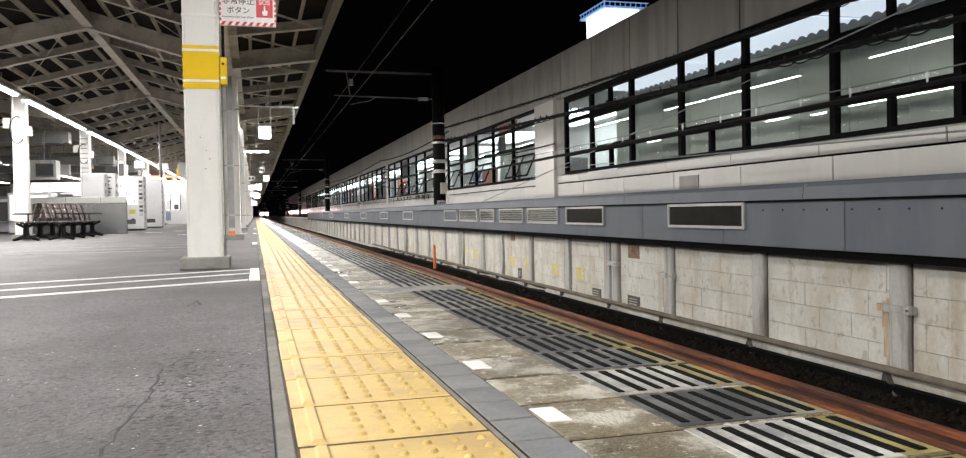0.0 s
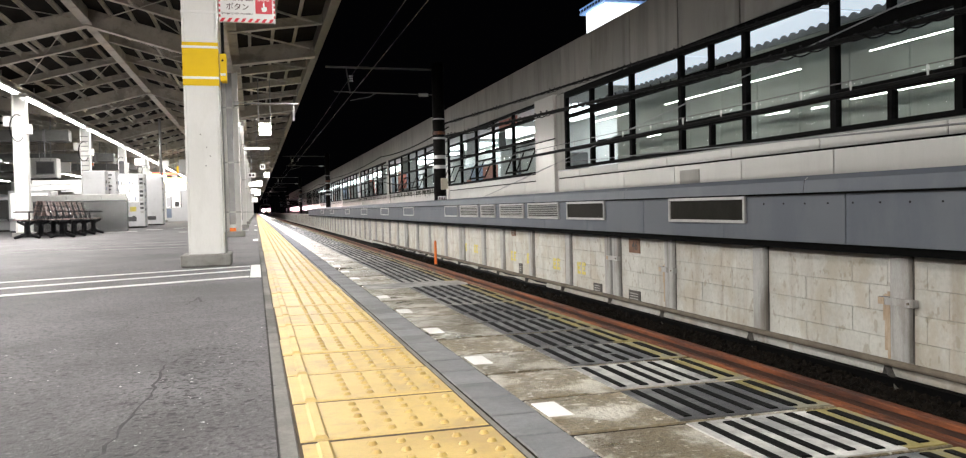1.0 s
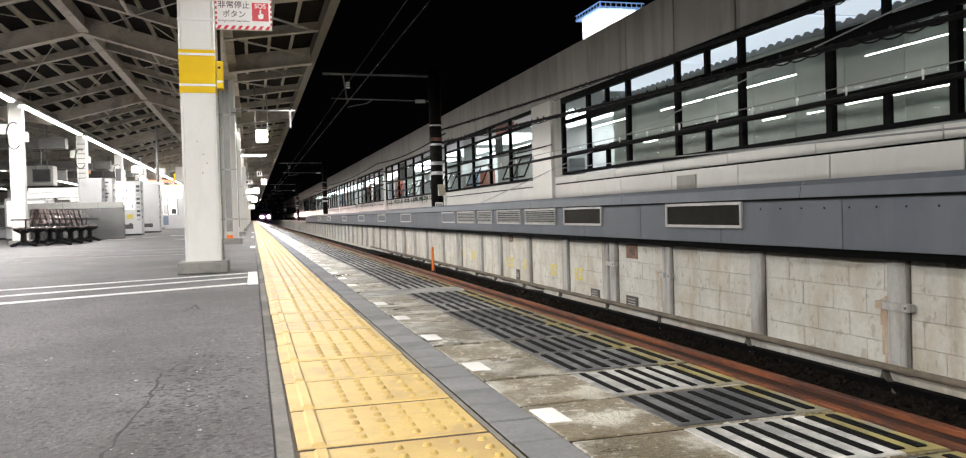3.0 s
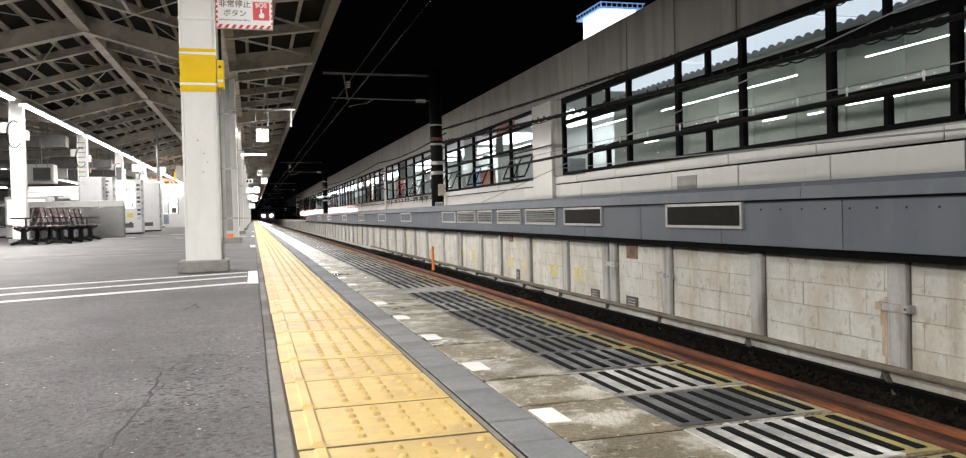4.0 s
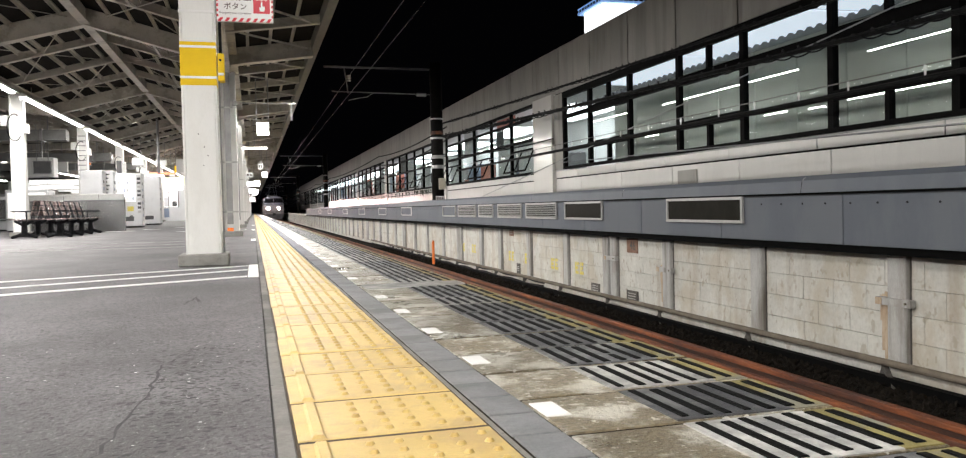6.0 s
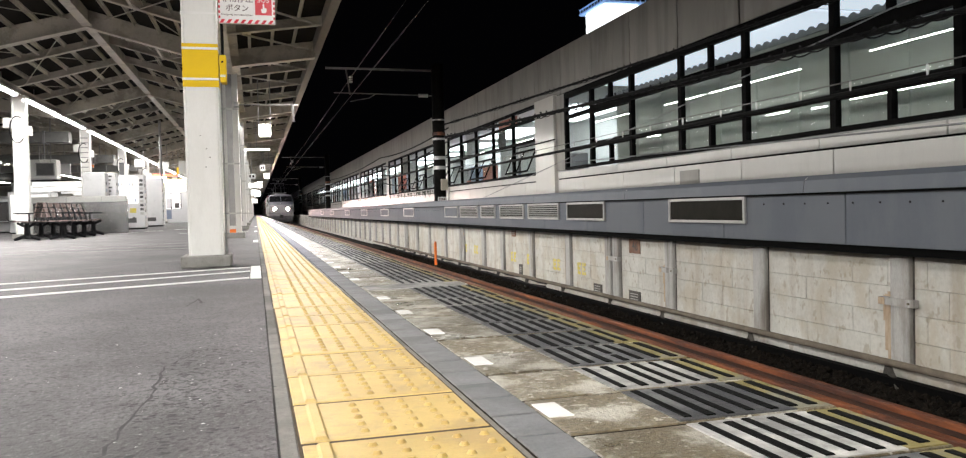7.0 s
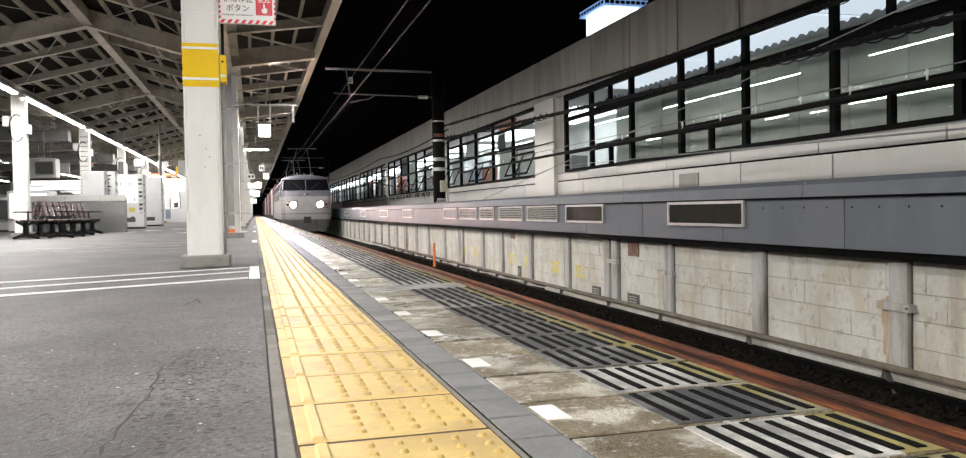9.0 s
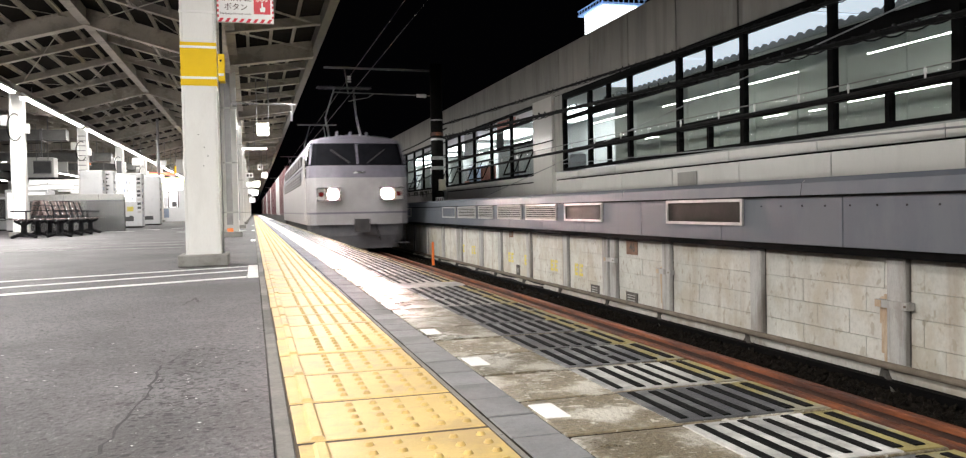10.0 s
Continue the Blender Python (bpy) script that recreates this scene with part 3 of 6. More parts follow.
# clamps and rust at some posts
for y, z in ((5.30, -0.34), (9.02, -0.34), (10.6, -0.28)):
    c = thing("post_clamp", (WALL_X - 0.05, y, z), "rust-stained steel clamp round a wall post", "clamp")
    part("band", S().box(-0.020, 0.035, -0.19, 0.17, -0.03, 0.03), PILASTER if y < 10 else VENT_METAL, c)
    part("rust_streak", S().slab(0.040, 0.044, 0.105, 0.135, -0.48, 0.07, 0.001).slab(0.040, 0.044, 0.135, 0.165, -0.41, 0.05, 0.001).slab(0.040, 0.044, 0.165, 0.182, -0.17, 0.04, 0.001).slab(-0.024, -0.021, 0.10, 0.168, -0.028, 0.028, 0.001), RUST_MARK, c, "brown rust streak")
    part("bolt", S().tube((-0.022, -0.15, 0), (-0.032, -0.15, 0), 0.010, 6), PIPE_BROWN, c)

# orange marker post by the rail
mk = thing("marker_post", (4.25, 19.66, -0.95), "orange plastic marker post beside the rail", "marker post")
part("post", S().tube((0, 0, 0), (0, 0, 0.60), 0.034, 12, 0.030).tube((0, 0, 0.60), (0, 0, 0.63), 0.030, 12, 0.012), ORANGE, mk)
part("foot", S().tube((0, 0, -0.02), (0, 0, 0.05), 0.07, 12, 0.05), DARK_METAL, mk)

# ---- station building behind the wall ----
BX = 8.0
bld = thing("station_building", (BX, 0, 0), "pale panelled station building with black-framed lit windows", "building")
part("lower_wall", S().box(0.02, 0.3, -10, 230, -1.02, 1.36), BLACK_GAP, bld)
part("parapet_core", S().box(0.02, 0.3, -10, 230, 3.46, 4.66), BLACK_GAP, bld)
part("roof", S().box(0.3, 3.9, -10, 230, 4.50, 4.60), ROOF_SHEET, bld)
part("coping", S().box(-0.008, 0.34, -10, 230, 4.668, 4.70), FACADE, bld)
part("back_wall", S().box(3.6, 3.9, -10, 230, -1.02, 4.5), ROOM_WHITE, bld)
part("upper_floor", S().box(0.3, 3.6, -10, 230, 1.0, 1.2), CONCRETE, bld)
part("room_ceiling", S().box(0.3, 3.6, -10, 230, 3.52, 3.6), ROOM_WHITE, bld)


def flat_panel(w, hgt, material, gap=0.012):
    s = S().slab(-w / 2 + gap, w / 2 - gap, -hgt / 2 + gap, hgt / 2 - gap, 0, 0.02, 0.004)
    s.v = [(0.02 - z, x, y) for x, y, z in s.v]
    return s.mesh("panel", material)


up, low, sill = flat_panel(2.10, 1.22, FACADE, 0.019), flat_panel(2.30, 0.55, WHITE_PANEL), flat_panel(2.30, 0.20, WHITE_PANEL)
for i in range(100):
    y = -4.7 + 2.10 * i
    part("panel", up, FACADE, bld, at=(0, y + 1.13, 4.08))
    yl = -3.9 + 2.30 * i
    part("panel", low, WHITE_PANEL, bld, at=(0, yl + 1.15, 0.93))
    part("panel", sill, WHITE_PANEL, bld, at=(0, yl + 1.45, 1.31))
part("service_hatch", S().box(-0.02, 0.0, 13.55, 14.25, 0.80, 1.10), FACADE, bld, "small square access hatch")


def window_frame(win, bars):
    """bars: y0, y1, z0, z1 of each black bar."""
    for y0, y1, z0, z1 in bars:
        part("frame_bar", S().box(-0.04, 0.06, y0, y1, z0, z1), FRAME_BLACK, win)


def pane(win, y0, y1, z0, z1):
    ob = part("pane", S().box(0.004, 0.012, y0, y1, z0, z1), PANE, win)
    ob.visible_shadow = False


def big_window(y0, y1, split):
    """One bay of the large office windows; split bays have a short bar in the upper and lower row."""
    w = thing("office_window", (BX, 0, 0), "black-framed office window with grey boards and glowing reflection strips behind", "window", "large office windows")
    zz = [(1.43, 1.50), (1.88, 2.02), (2.72, 2.90), (3.31, 3.46)]
    if not split:
        zz = [(1.43, 1.50), (1.90, 1.97), (2.76, 2.86), (3.31, 3.46)]
    m = (y0 + y1) / 2
    bars = [(y0 - 0.06, y0 + 0.06, 1.43, 3.46)] + [(y0 + 0.06, y1 - 0.06, a, b) for a, b in zz]
    if split:
        bars += [(m - 0.04, m + 0.04, 1.50, 1.88), (m - 0.04, m + 0.04, 2.90, 3.31)]
    window_frame(w, bars)
    for (a, b), (c, d) in zip(zz, zz[1:]):
        pane(w, y0 + 0.06, y1 - 0.06, b, c)
    return w


BAYS = [3.4, 5.55, 7.70, 9.85, 12.03, 14.18, 16.33, 18.52, 20.2]
for i in range(8):
    big_window(BAYS[i], BAYS[i + 1], i % 2 == 0)
part("end_jamb", S().box(-0.04, 0.06, 20.14, 20.26, 1.43, 3.46), FRAME_BLACK, bld)
# boards and corrugated strip behind the large windows, with tubes painting reflected lights
screen = thing("window_screen", (BX + 0.75, 0, 1.2), "grey-green boards standing behind the office windows", "partition")
for i in range(14):
    y = 2.2 + i * 1.18
    part("board", S().slab(0, 0.04, y, y + 1.16, 0.0, 2.04, 0.004), INNER_WALL, screen)
CORRUGATED = surface("grey_corrugated_sheet", (0.17, 0.175, 0.19), (0.26, 0.265, 0.28), 0.5, 6, 0.05)
cor = S()
for i in range(68):
    y = 3.0 + i * 0.24
    cor.prism_x([(y, -0.07), (y + 0.24, -0.07), (y + 0.24, 0.0), (y + 0.20, 0.015), (y + 0.15, 0.052), (y + 0.09, 0.052), (y + 0.04, 0.015), (y, 0.0)], -0.04, 0.0)
tagged(part("corrugated_edge", cor, CORRUGATED, screen, "corrugated sheet edge", at=(0, 0, 2.02)), kind="stuff")
# Glowing tubes stand in for platform lights reflected in the panes.
for y0, y1, z in ((15.4, 11.0, 2.53), (9.5, 7.6, 2.53), (19.0, 16.9, 2.56), (7.2, 4.2, 2.53), (14.2, 12.4, 1.93), (9.9, 7.95, 1.91), (11.9, 11.3, 1.91),
                  (18.7, 17.2, 1.96), (10.75, 10.4, 1.88), (16.2, 15.6, 1.93)):
    tb = thing("glow_strip", (BX + 0.30, 0, z), "white glowing strip behind the glass", "strip light", "office strip lights")
    part("tube", S().tube((0, y1, 0), (0, y0, 0), 0.0065, 8), GLOW_TUBE, tb)
    part("holder", S().box(0.02, 0.05, y1, y0, -0.006, 0.006), FRAME_BLACK, tb)
# Added glowing sheets, not known lamps, that whiten the upper office panes.
for y in (5, 9, 13, 17):
    lp = thing("ceiling_glow_panel", (BX + 1.6, y, 3.49), "glowing sheet added under the office ceiling to whiten the upper panes", "ceiling light", "office ceiling lights")
    part("diffuser", S().slab(-1.2, 1.6, -1.9, 1.9, -0.02, 0.02, 0.004), OFFICE_GLOW, lp)

# pier between the window strips
part("pier", S().box(-0.10, 0.02, 20.9, 22.45, 0.66, 3.50), WHITE_PANEL, bld, "pale projecting wall pier")
part("pier_side", S().box(-0.03, 0.02, 20.26, 20.9, 1.43, 3.46), FACADE, bld)


def strip_window(y0, y1, cols, opened):
    w = thing("concourse_window", (BX, 0, 0), "black-framed window of a brightly lit concourse", "window", "concourse windows")
    window_frame(w, [(y0, y1, 1.40, 1.48), (y0, y1, 3.02, 3.10), (y0, y1, 2.40, 2.48), (y0, y1, 3.40, 3.46)])
    for k in range(cols + 1):
        y = y0 + (y1 - y0) * k / cols
        window_frame(w, [(y - 0.05, y + 0.05, 1.48, 3.40)])
    for k in range(cols):
        a, b = y0 + (y1 - y0) * k / cols + 0.05, y0 + (y1 - y0) * (k + 1) / cols - 0.05
        pane(w, a, b, 2.48, 3.02)
        pane(w, a, b, 1.48, 2.40)
        if k in opened:
            v = part("vent_sash", S().box(-0.03, 0.0, a, a + 0.05, 0, 0.75).box(-0.03, 0.0, b - 0.05, b, 0, 0.75).box(-0.03, 0.0, a, b, 0, 0.05)
                     .box(-0.03, 0, a, b, 0.70, 0.75).box(-0.03, 0, (a + b) / 2 - 0.02, (a + b) / 2 + 0.02, 0, 0.75), FRAME_BLACK, w, "tilted open sash")
            v.location, v.rotation_euler = (-0.30, 0, 1.50), (0, radians(24), 0)
    return w


strip_window(22.55, 33.9, 5, (0, 2, 4))
for y in (36.6, 50.6, 64.6, 78.6, 92.6, 106.6, 120.6):
    strip_window(y, y + 13.3, 6, (1, 3) if y < 60 else ())
    part("pier", S().box(-0.06, 0.02, y + 13.3, y + 14.0, 0.66, 3.46), WHITE_PANEL, bld)
part("pier", S().box(-0.06, 0.02, 33.9, 36.5, 0.66, 3.46), WHITE_PANEL, bld)
rng = random.Random(8)
CURTAIN = surface("pale_blind", (0.60, 0.60, 0.62), (0.72, 0.72, 0.74), 0.7, 3, 0.03, vary=0.2)
POSTER = surface("red_poster", (0.50, 0.13, 0.10), (0.60, 0.24, 0.17), 0.5, 3, 0.0, vary=0.3)
BLUE_POSTER = surface("blue_poster", (0.24, 0.30, 0.42), (0.36, 0.42, 0.54), 0.5, 3, 0.0, vary=0.3)
SHELF_DARK = surface("dark_cabinet", (0.05, 0.05, 0.055), (0.1, 0.1, 0.1), 0.5, 3, 0.02, vary=0.3)
for y in [23 + 2.1 * i for i in range(52)]:
    zz = rng.uniform(0.5, 1.9)
    k = rng.choice((CURTAIN, CURTAIN, CURTAIN, SHELF_DARK, POSTER, CURTAIN, CURTAIN, BLUE_POSTER))
    cab = part("cabinet", S().slab(0, 0.5, -0.8, 0.8, 0, zz, 0.02).box(-0.01, 0, -0.76, -0.02, 0.06, zz - 0.05).box(-0.01, 0, 0.02, 0.76, 0.06, zz - 0.05), k)
    cab.location = (BX + rng.uniform(0.8, 2.0), y, 1.2)
    tagged(cab, "cabinet standing inside the lit concourse", "cabinet", "concourse cabinets")
for i in range(16):
    lp = thing("ceiling_glow_panel", (BX + 2.2, 25 + 7.0 * i, 3.49), "bright ceiling light panel in the concourse", "ceiling light", "concourse ceiling lights")
    part("diffuser", S().slab(-0.9, 0.9, -2.2, 2.2, -0.02, 0.02, 0.004), ROOM_PANEL, lp)

MOSS = surface("moss_streak", (0.020, 0.024, 0.014), (0.06, 0.065, 0.04), 0.9, 9, 0.3)
moss_rng = random.Random(14)
moss = S()
for i in range(120):
    y, w, g = moss_rng.uniform(34.5, 66), moss_rng.uniform(0.03, 0.16), moss_rng.uniform(0.08, 0.42)
    moss.add([(-0.064, y - w, 1.36), (-0.064, y + w, 1.36), (-0.064, y + w * 0.5, 1.36 - g * 0.6), (-0.064, y, 1.36 - g), (-0.064, y - w * 0.6, 1.36 - g * 0.5)], [(0, 1, 2, 3, 4)])
tagged(part("moss", moss, MOSS, bld, "dark green moss streaks below the windows"), kind="stuff")
FROST = surface("frosted_sheet", (0.34, 0.35, 0.37), (0.50, 0.51, 0.53), 0.4, 2, 0.0, vary=0.35)
blinds = ((22.7, 24.6, 1.5, 2.38, FROST), (24.9, 26.8, 1.5, 2.38, FROST), (26.2, 27.0, 2.5, 3.0, SHELF_DARK), (24.9, 26.9, 3.05, 3.4, POSTER), (27.2, 29.1, 1.5, 1.95, POSTER), (29.5, 31.4, 2.5, 3.38, FROST),
          (31.8, 33.8, 1.5, 2.38, FROST), (31.8, 32.6, 2.5, 3.0, SHELF_DARK), (38.0, 39.8, 1.5, 2.4, FROST), (42.1, 43.9, 1.5, 3.0, FROST), (44.2, 46.0, 2.5, 3.38, SHELF_DARK), (48.3, 50.0, 1.5, 2.4, BLUE_POSTER),
          (52.3, 54.0, 1.5, 3.3, FROST), (58.4, 60.2, 1.5, 2.4, SHELF_DARK), (60.6, 62.2, 1.5, 3.0, FROST), (68.4, 72.0, 1.5, 2.4, FROST), (74.5, 76.0, 1.5, 3.3, SHELF_DARK), (82.3, 85.8, 1.5, 2.8, FROST))
for y0, y1, z0, z1, mtl in blinds:
    bl = thing("window_blind", (BX + 0.16, y0, z0), "sheet or blind hung close behind the concourse window", "blind", "concourse blinds")
    part("sheet", S().box(0, 0.02, 0, y1 - y0, 0, z1 - z0), mtl, bl)
    part("head_rail", S().box(-0.01, 0.03, 0, y1 - y0, z1 - z0, z1 - z0 + 0.04), VENT_METAL, bl)
for y in (24.0, 27.0, 30.2, 33.0, 39.5, 43.0, 47.0, 54.0, 58.0, 63.0):
    st = thing("glow_strip", (BX + 1.1, y, 2.75), "white glowing strip behind the glass", "strip light", "concourse strip lights")
    part("tube", S().tube((0, -0.9, 0), (0, 0.9, 0), 0.02, 8), GLOW_TUBE, st)
    part("holder", S().box(-0.03, 0.03, -0.95, 0.95, 0.025, 0.06), WHITE_STEEL, st)
    part("rod", S().tube((0, 0, 0.06), (0, 0, 0.77), 0.01, 6), GALV, st)

# roof structure far behind; its own glow stands in for floodlight on it
tower = thing("roof_tower", (30, 66.6, 0), "white rooftop block with a blue rail, both glowing as if floodlit", "rooftop block")
GLOW_WALL = glow("glowing_white_panel", (0.93, 0.97, 1.0), 2.2)
GLOW_RAIL = glow("glowing_blue_rail", (0.30, 0.5, 0.85), 0.45)
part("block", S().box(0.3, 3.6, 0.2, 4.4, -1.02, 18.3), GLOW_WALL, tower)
rl = S()
for z in (18.45, 18.85):
    rl.box(-0.05, 0.03, -0.3, 5.2, z - 0.1, z - 0.02).box(0.03, 4.3, -0.3, -0.22, z - 0.1, z - 0.02)
for i in range(9):
    rl.box(-0.05, 0.01, -0.3 + i * 0.65, -0.24 + i * 0.65, 18.3, 18.85).box(0.03 + i * 0.5, 0.08 + i * 0.5, -0.3, -0.24, 18.3, 18.85)
rl.box(-0.05, 4.3, -0.3, 5.2, 18.27, 18.31)
part("rail", rl, GLOW_RAIL, tower)

# ---- platform canopy ----
COL_X, ROW2_X, RIDGE_X = -0.45, -5.70, -3.05
VALLEY, RIDGE, EAVE, EAVE_X = 3.62, 4.34, 3.86, 1.30
PROFILE = [(-15.5, 3.75), (-8.6, 4.05), (ROW2_X, VALLEY), (RIDGE_X, RIDGE), (COL_X, VALLEY), (EAVE_X, EAVE)]


def roof_z(x):
    """Height of the roof sheet's underside."""
    for (a, za), (b, zb) in zip(PROFILE, PROFILE[1:]):
        if a <= x <= b:
            return za + (zb - za) * (x - a) / (b - a) + 0.245
    return 4.0


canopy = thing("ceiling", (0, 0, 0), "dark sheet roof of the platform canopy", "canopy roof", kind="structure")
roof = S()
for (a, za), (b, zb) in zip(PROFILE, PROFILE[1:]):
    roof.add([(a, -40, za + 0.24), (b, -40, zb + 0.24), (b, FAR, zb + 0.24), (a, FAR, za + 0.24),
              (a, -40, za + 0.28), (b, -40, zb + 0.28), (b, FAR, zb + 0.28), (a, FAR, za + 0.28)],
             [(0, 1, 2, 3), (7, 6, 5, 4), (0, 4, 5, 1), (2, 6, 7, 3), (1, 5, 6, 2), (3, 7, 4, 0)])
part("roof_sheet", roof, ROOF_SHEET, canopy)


def beam_between(s, a, za, b, zb, y, w, d):
    """A rafter of depth d along a slope across the platform."""
    s.add([(a, y - w, za - d), (b, y - w, zb - d), (b, y - w, zb), (a, y - w, za), (a, y + w, za - d), (b, y + w, zb - d), (b, y + w, zb), (a, y + w, za)],
          [(0, 1, 2, 3), (7, 6, 5, 4), (0, 4, 5, 1), (2, 6, 7, 3), (1, 5, 6, 2), (3, 7, 4, 0)])


frame_thing = thing("canopy_frame", (0, 0, 0), "cream painted steel rafters and purlins under the canopy", "roof frame", kind="structure")
for i in range(60):
    y = 8.1 + (i - 4) * 2.35
    big = i % 4 == 0
    for (a, za), (b, zb) in zip(PROFILE, PROFILE[1:]):
        r = S()
        beam_between(r, a, za + 0.20, b, zb + 0.20, y, 0.022 if not big else 0.08, 0.16 if not big else 0.34)
        beam_between(r, a, za + 0.055 if not big else za - 0.12, b, zb + 0.055 if not big else zb - 0.12, y, 0.075 if not big else 0.12, 0.025)
        part("rafter", r, CREAM_STEEL, frame_thing)
for (a, za), (b, zb) in zip(PROFILE, PROFILE[1:]):
    k = 5 if b - a > 2 else 3
    for j in range(1, k + 1):
        t = j / (k + 1)
        x, z = a + (b - a) * t, za + (zb - za) * t + 0.20
        part("purlin", S().box(x - 0.03, x + 0.03, -15, 140, z, z + 0.04).box(x - 0.004, x + 0.004, -15, 140, z - 0.07, z), CREAM_STEEL, frame_thing)
part("ridge_beam", S().box(RIDGE_X - 0.09, RIDGE_X + 0.09, -15, 150, RIDGE - 0.12, RIDGE - 0.09).box(RIDGE_X - 0.02, RIDGE_X + 0.02, -15, 150, RIDGE - 0.09, RIDGE + 0.2), CREAM_STEEL, frame_thing)
for x in (COL_X, ROW2_X):
    low = VALLEY - 0.30 if x == COL_X else VALLEY + 0.0
    part("valley_beam", S().box(x - 0.10, x + 0.10, -15, 200, low, low + 0.03).box(x - 0.02, x + 0.02, -15, 200, low + 0.03, VALLEY + 0.1)
         .box(x - 0.22, x + 0.22, -15, 200, VALLEY + 0.08, VALLEY + 0.11), CREAM_STEEL, frame_thing)
part("eave_beam", S().box(EAVE_X - 0.03, EAVE_X + 0.03, -15, 240, EAVE - 0.02, EAVE + 0.30), EAVE_PAINT, frame_thing)
part("gutter", S().prism([(EAVE_X + 0.03, EAVE + 0.18), (EAVE_X + 0.05, EAVE + 0.06), (EAVE_X + 0.15, EAVE + 0.06), (EAVE_X + 0.17, EAVE + 0.20), (EAVE_X + 0.155, EAVE + 0.20),
                               (EAVE_X + 0.14, EAVE + 0.075), (EAVE_X + 0.06, EAVE + 0.075), (EAVE_X + 0.045, EAVE + 0.18)], -15, 240), EAVE_PAINT, frame_thing)
for i in range(40):
    y = 8.1 + (i - 2) * 2.35
    part("brace", S().bar((COL_X + 0.3, y, VALLEY + 0.06), (EAVE_X - 0.1, y + 2.3, EAVE + 0.02), 0.03), CREAM_STEEL, frame_thing)

for i in range(22):
    y = 8.1 + (i - 1) * 4.7
    for a, za, b, zb in ((ROW2_X + 0.4, VALLEY + 0.13, RIDGE_X - 0.3, RIDGE), (RIDGE_X + 0.3, RIDGE, COL_X - 0.4, VALLEY + 0.13)):
        part("brace", S().bar((a, y, za), (b, y + 4.6, zb), 0.015), CREAM_STEEL, frame_thing)
        part("brace", S().bar((b, y, zb), (a, y + 4.6, za), 0.015), CREAM_STEEL, frame_thing)
        m, mz = (a + b) / 2, (za + zb) / 2
        part("tie_strut", S().bar((m - 0.12, y + 0.1, mz + 0.02), (m - 0.12, y + 2.2, mz + 0.02), 0.05), CREAM_STEEL, frame_thing)


# ---- canopy columns ----
def column(x, y, w, front, top=VALLEY - 0.28):
    c = thing("canopy_column", (x, y, 0), "white painted steel canopy column on a concrete base" + (" with a yellow band" if front else ""), "column",
              "canopy columns")
    web = S().box(-w / 2, w / 2, -0.012, 0.012, 0.10, top)
    part("web", web, WHITE_STEEL, c)
    for s in (-1, 1):
        bevelled(part("flange", S().box(s * w / 2 - 0.012, s * w / 2 + 0.012, -0.12, 0.12, 0.10, top), WHITE_STEEL, c), 0.004, 1)
    bevelled(part("base", S().box(-w / 2 - 0.075, w / 2 + 0.075, -0.26, 0.26, 0.0, 0.11), CONCRETE, c), 0.012)
    return c


main = column(COL_X, 8.1, 0.29, True)
part("cover_plate", S().box(-0.132, 0.132, -0.122, -0.110, 0.11, 3.30), WHITE_STEEL, main, "white steel cover plate")
part("band", S().box(-0.159, 0.159, -0.1255, 0.123, 1.67, 2.07), YELLOW_PAINT, main, "bright yellow painted band")
for z in (1.742, 2.025, 2.35, 2.53):
    part("stripe", S().box(-0.162, 0.162, -0.128, 0.126, z - 0.010, z + 0.012), SIGN_WHITE, main, "thin white stripe")
for y in (17.4, 26.6, 35.8, 45, 54.2, 63.4, 72.6, 81.8, 91, 100, 109, 118, 127):
    c = column(COL_X, y, 0.32, False)
    part("rain_pipe", S().box(-0.06, 0.06, -0.22, -0.165, 0.25, 3.3), GALV, c, "grey cable trunking")
    for z in (0.5, 1.5, 2.6):
        part("strap", S().box(-0.19, 0.19, -0.228, -0.222, z - 0.015, z + 0.015), VENT_METAL, c)
    if y < 18:
        part("orange_tag", S().box(-0.06, 0.06, -0.235, -0.222, 0.02, 0.18), ORANGE, c, "orange plastic end cap")
for y in (23.15, 31.4, 39.6, 47.8, 56.0, 64.2, 72.4):
    c = column(ROW2_X, y, 0.30, False, VALLEY + 0.02)
    if y == 31.4:
        for k in range(9):
            part("rung", S().box(-0.12, 0.12, -0.19, -0.165, 1.9 + k * 0.17, 1.93 + k * 0.17), GALV, c)
    part("junction_box", S().slab(0.16, 0.26, -0.12, 0.08, 2.62, 2.85, 0.01), WHITE_STEEL, c)
    part("junction_box", S().slab(-0.36, -0.20, -0.12, 0.08, 2.80, 3.06, 0.01), WHITE_STEEL, c)
    part("cable_loop", S().path([(-0.02 + 0.17 * math.cos(a * 0.35), -0.20, 2.75 + 0.34 * math.sin(a * 0.35)) for a in range(3, 17)], 0.014), BLACK_CABLE, c)

for x, z in ((-0.02, 1.22), (0.03, 1.10), (0.06, 1.02), (0.02, 0.93)):
    part("chip", S().tube((x, -0.1225, z), (x, -0.1235, z), 0.006, 6), PLATE_DARK, main, "small dark paint chip")

# emergency button box and sign on the near column
btn = thing("emergency_button", (COL_X + 0.178, 8.02, 1.714), "yellow emergency stop button box on the column", "emergency button")
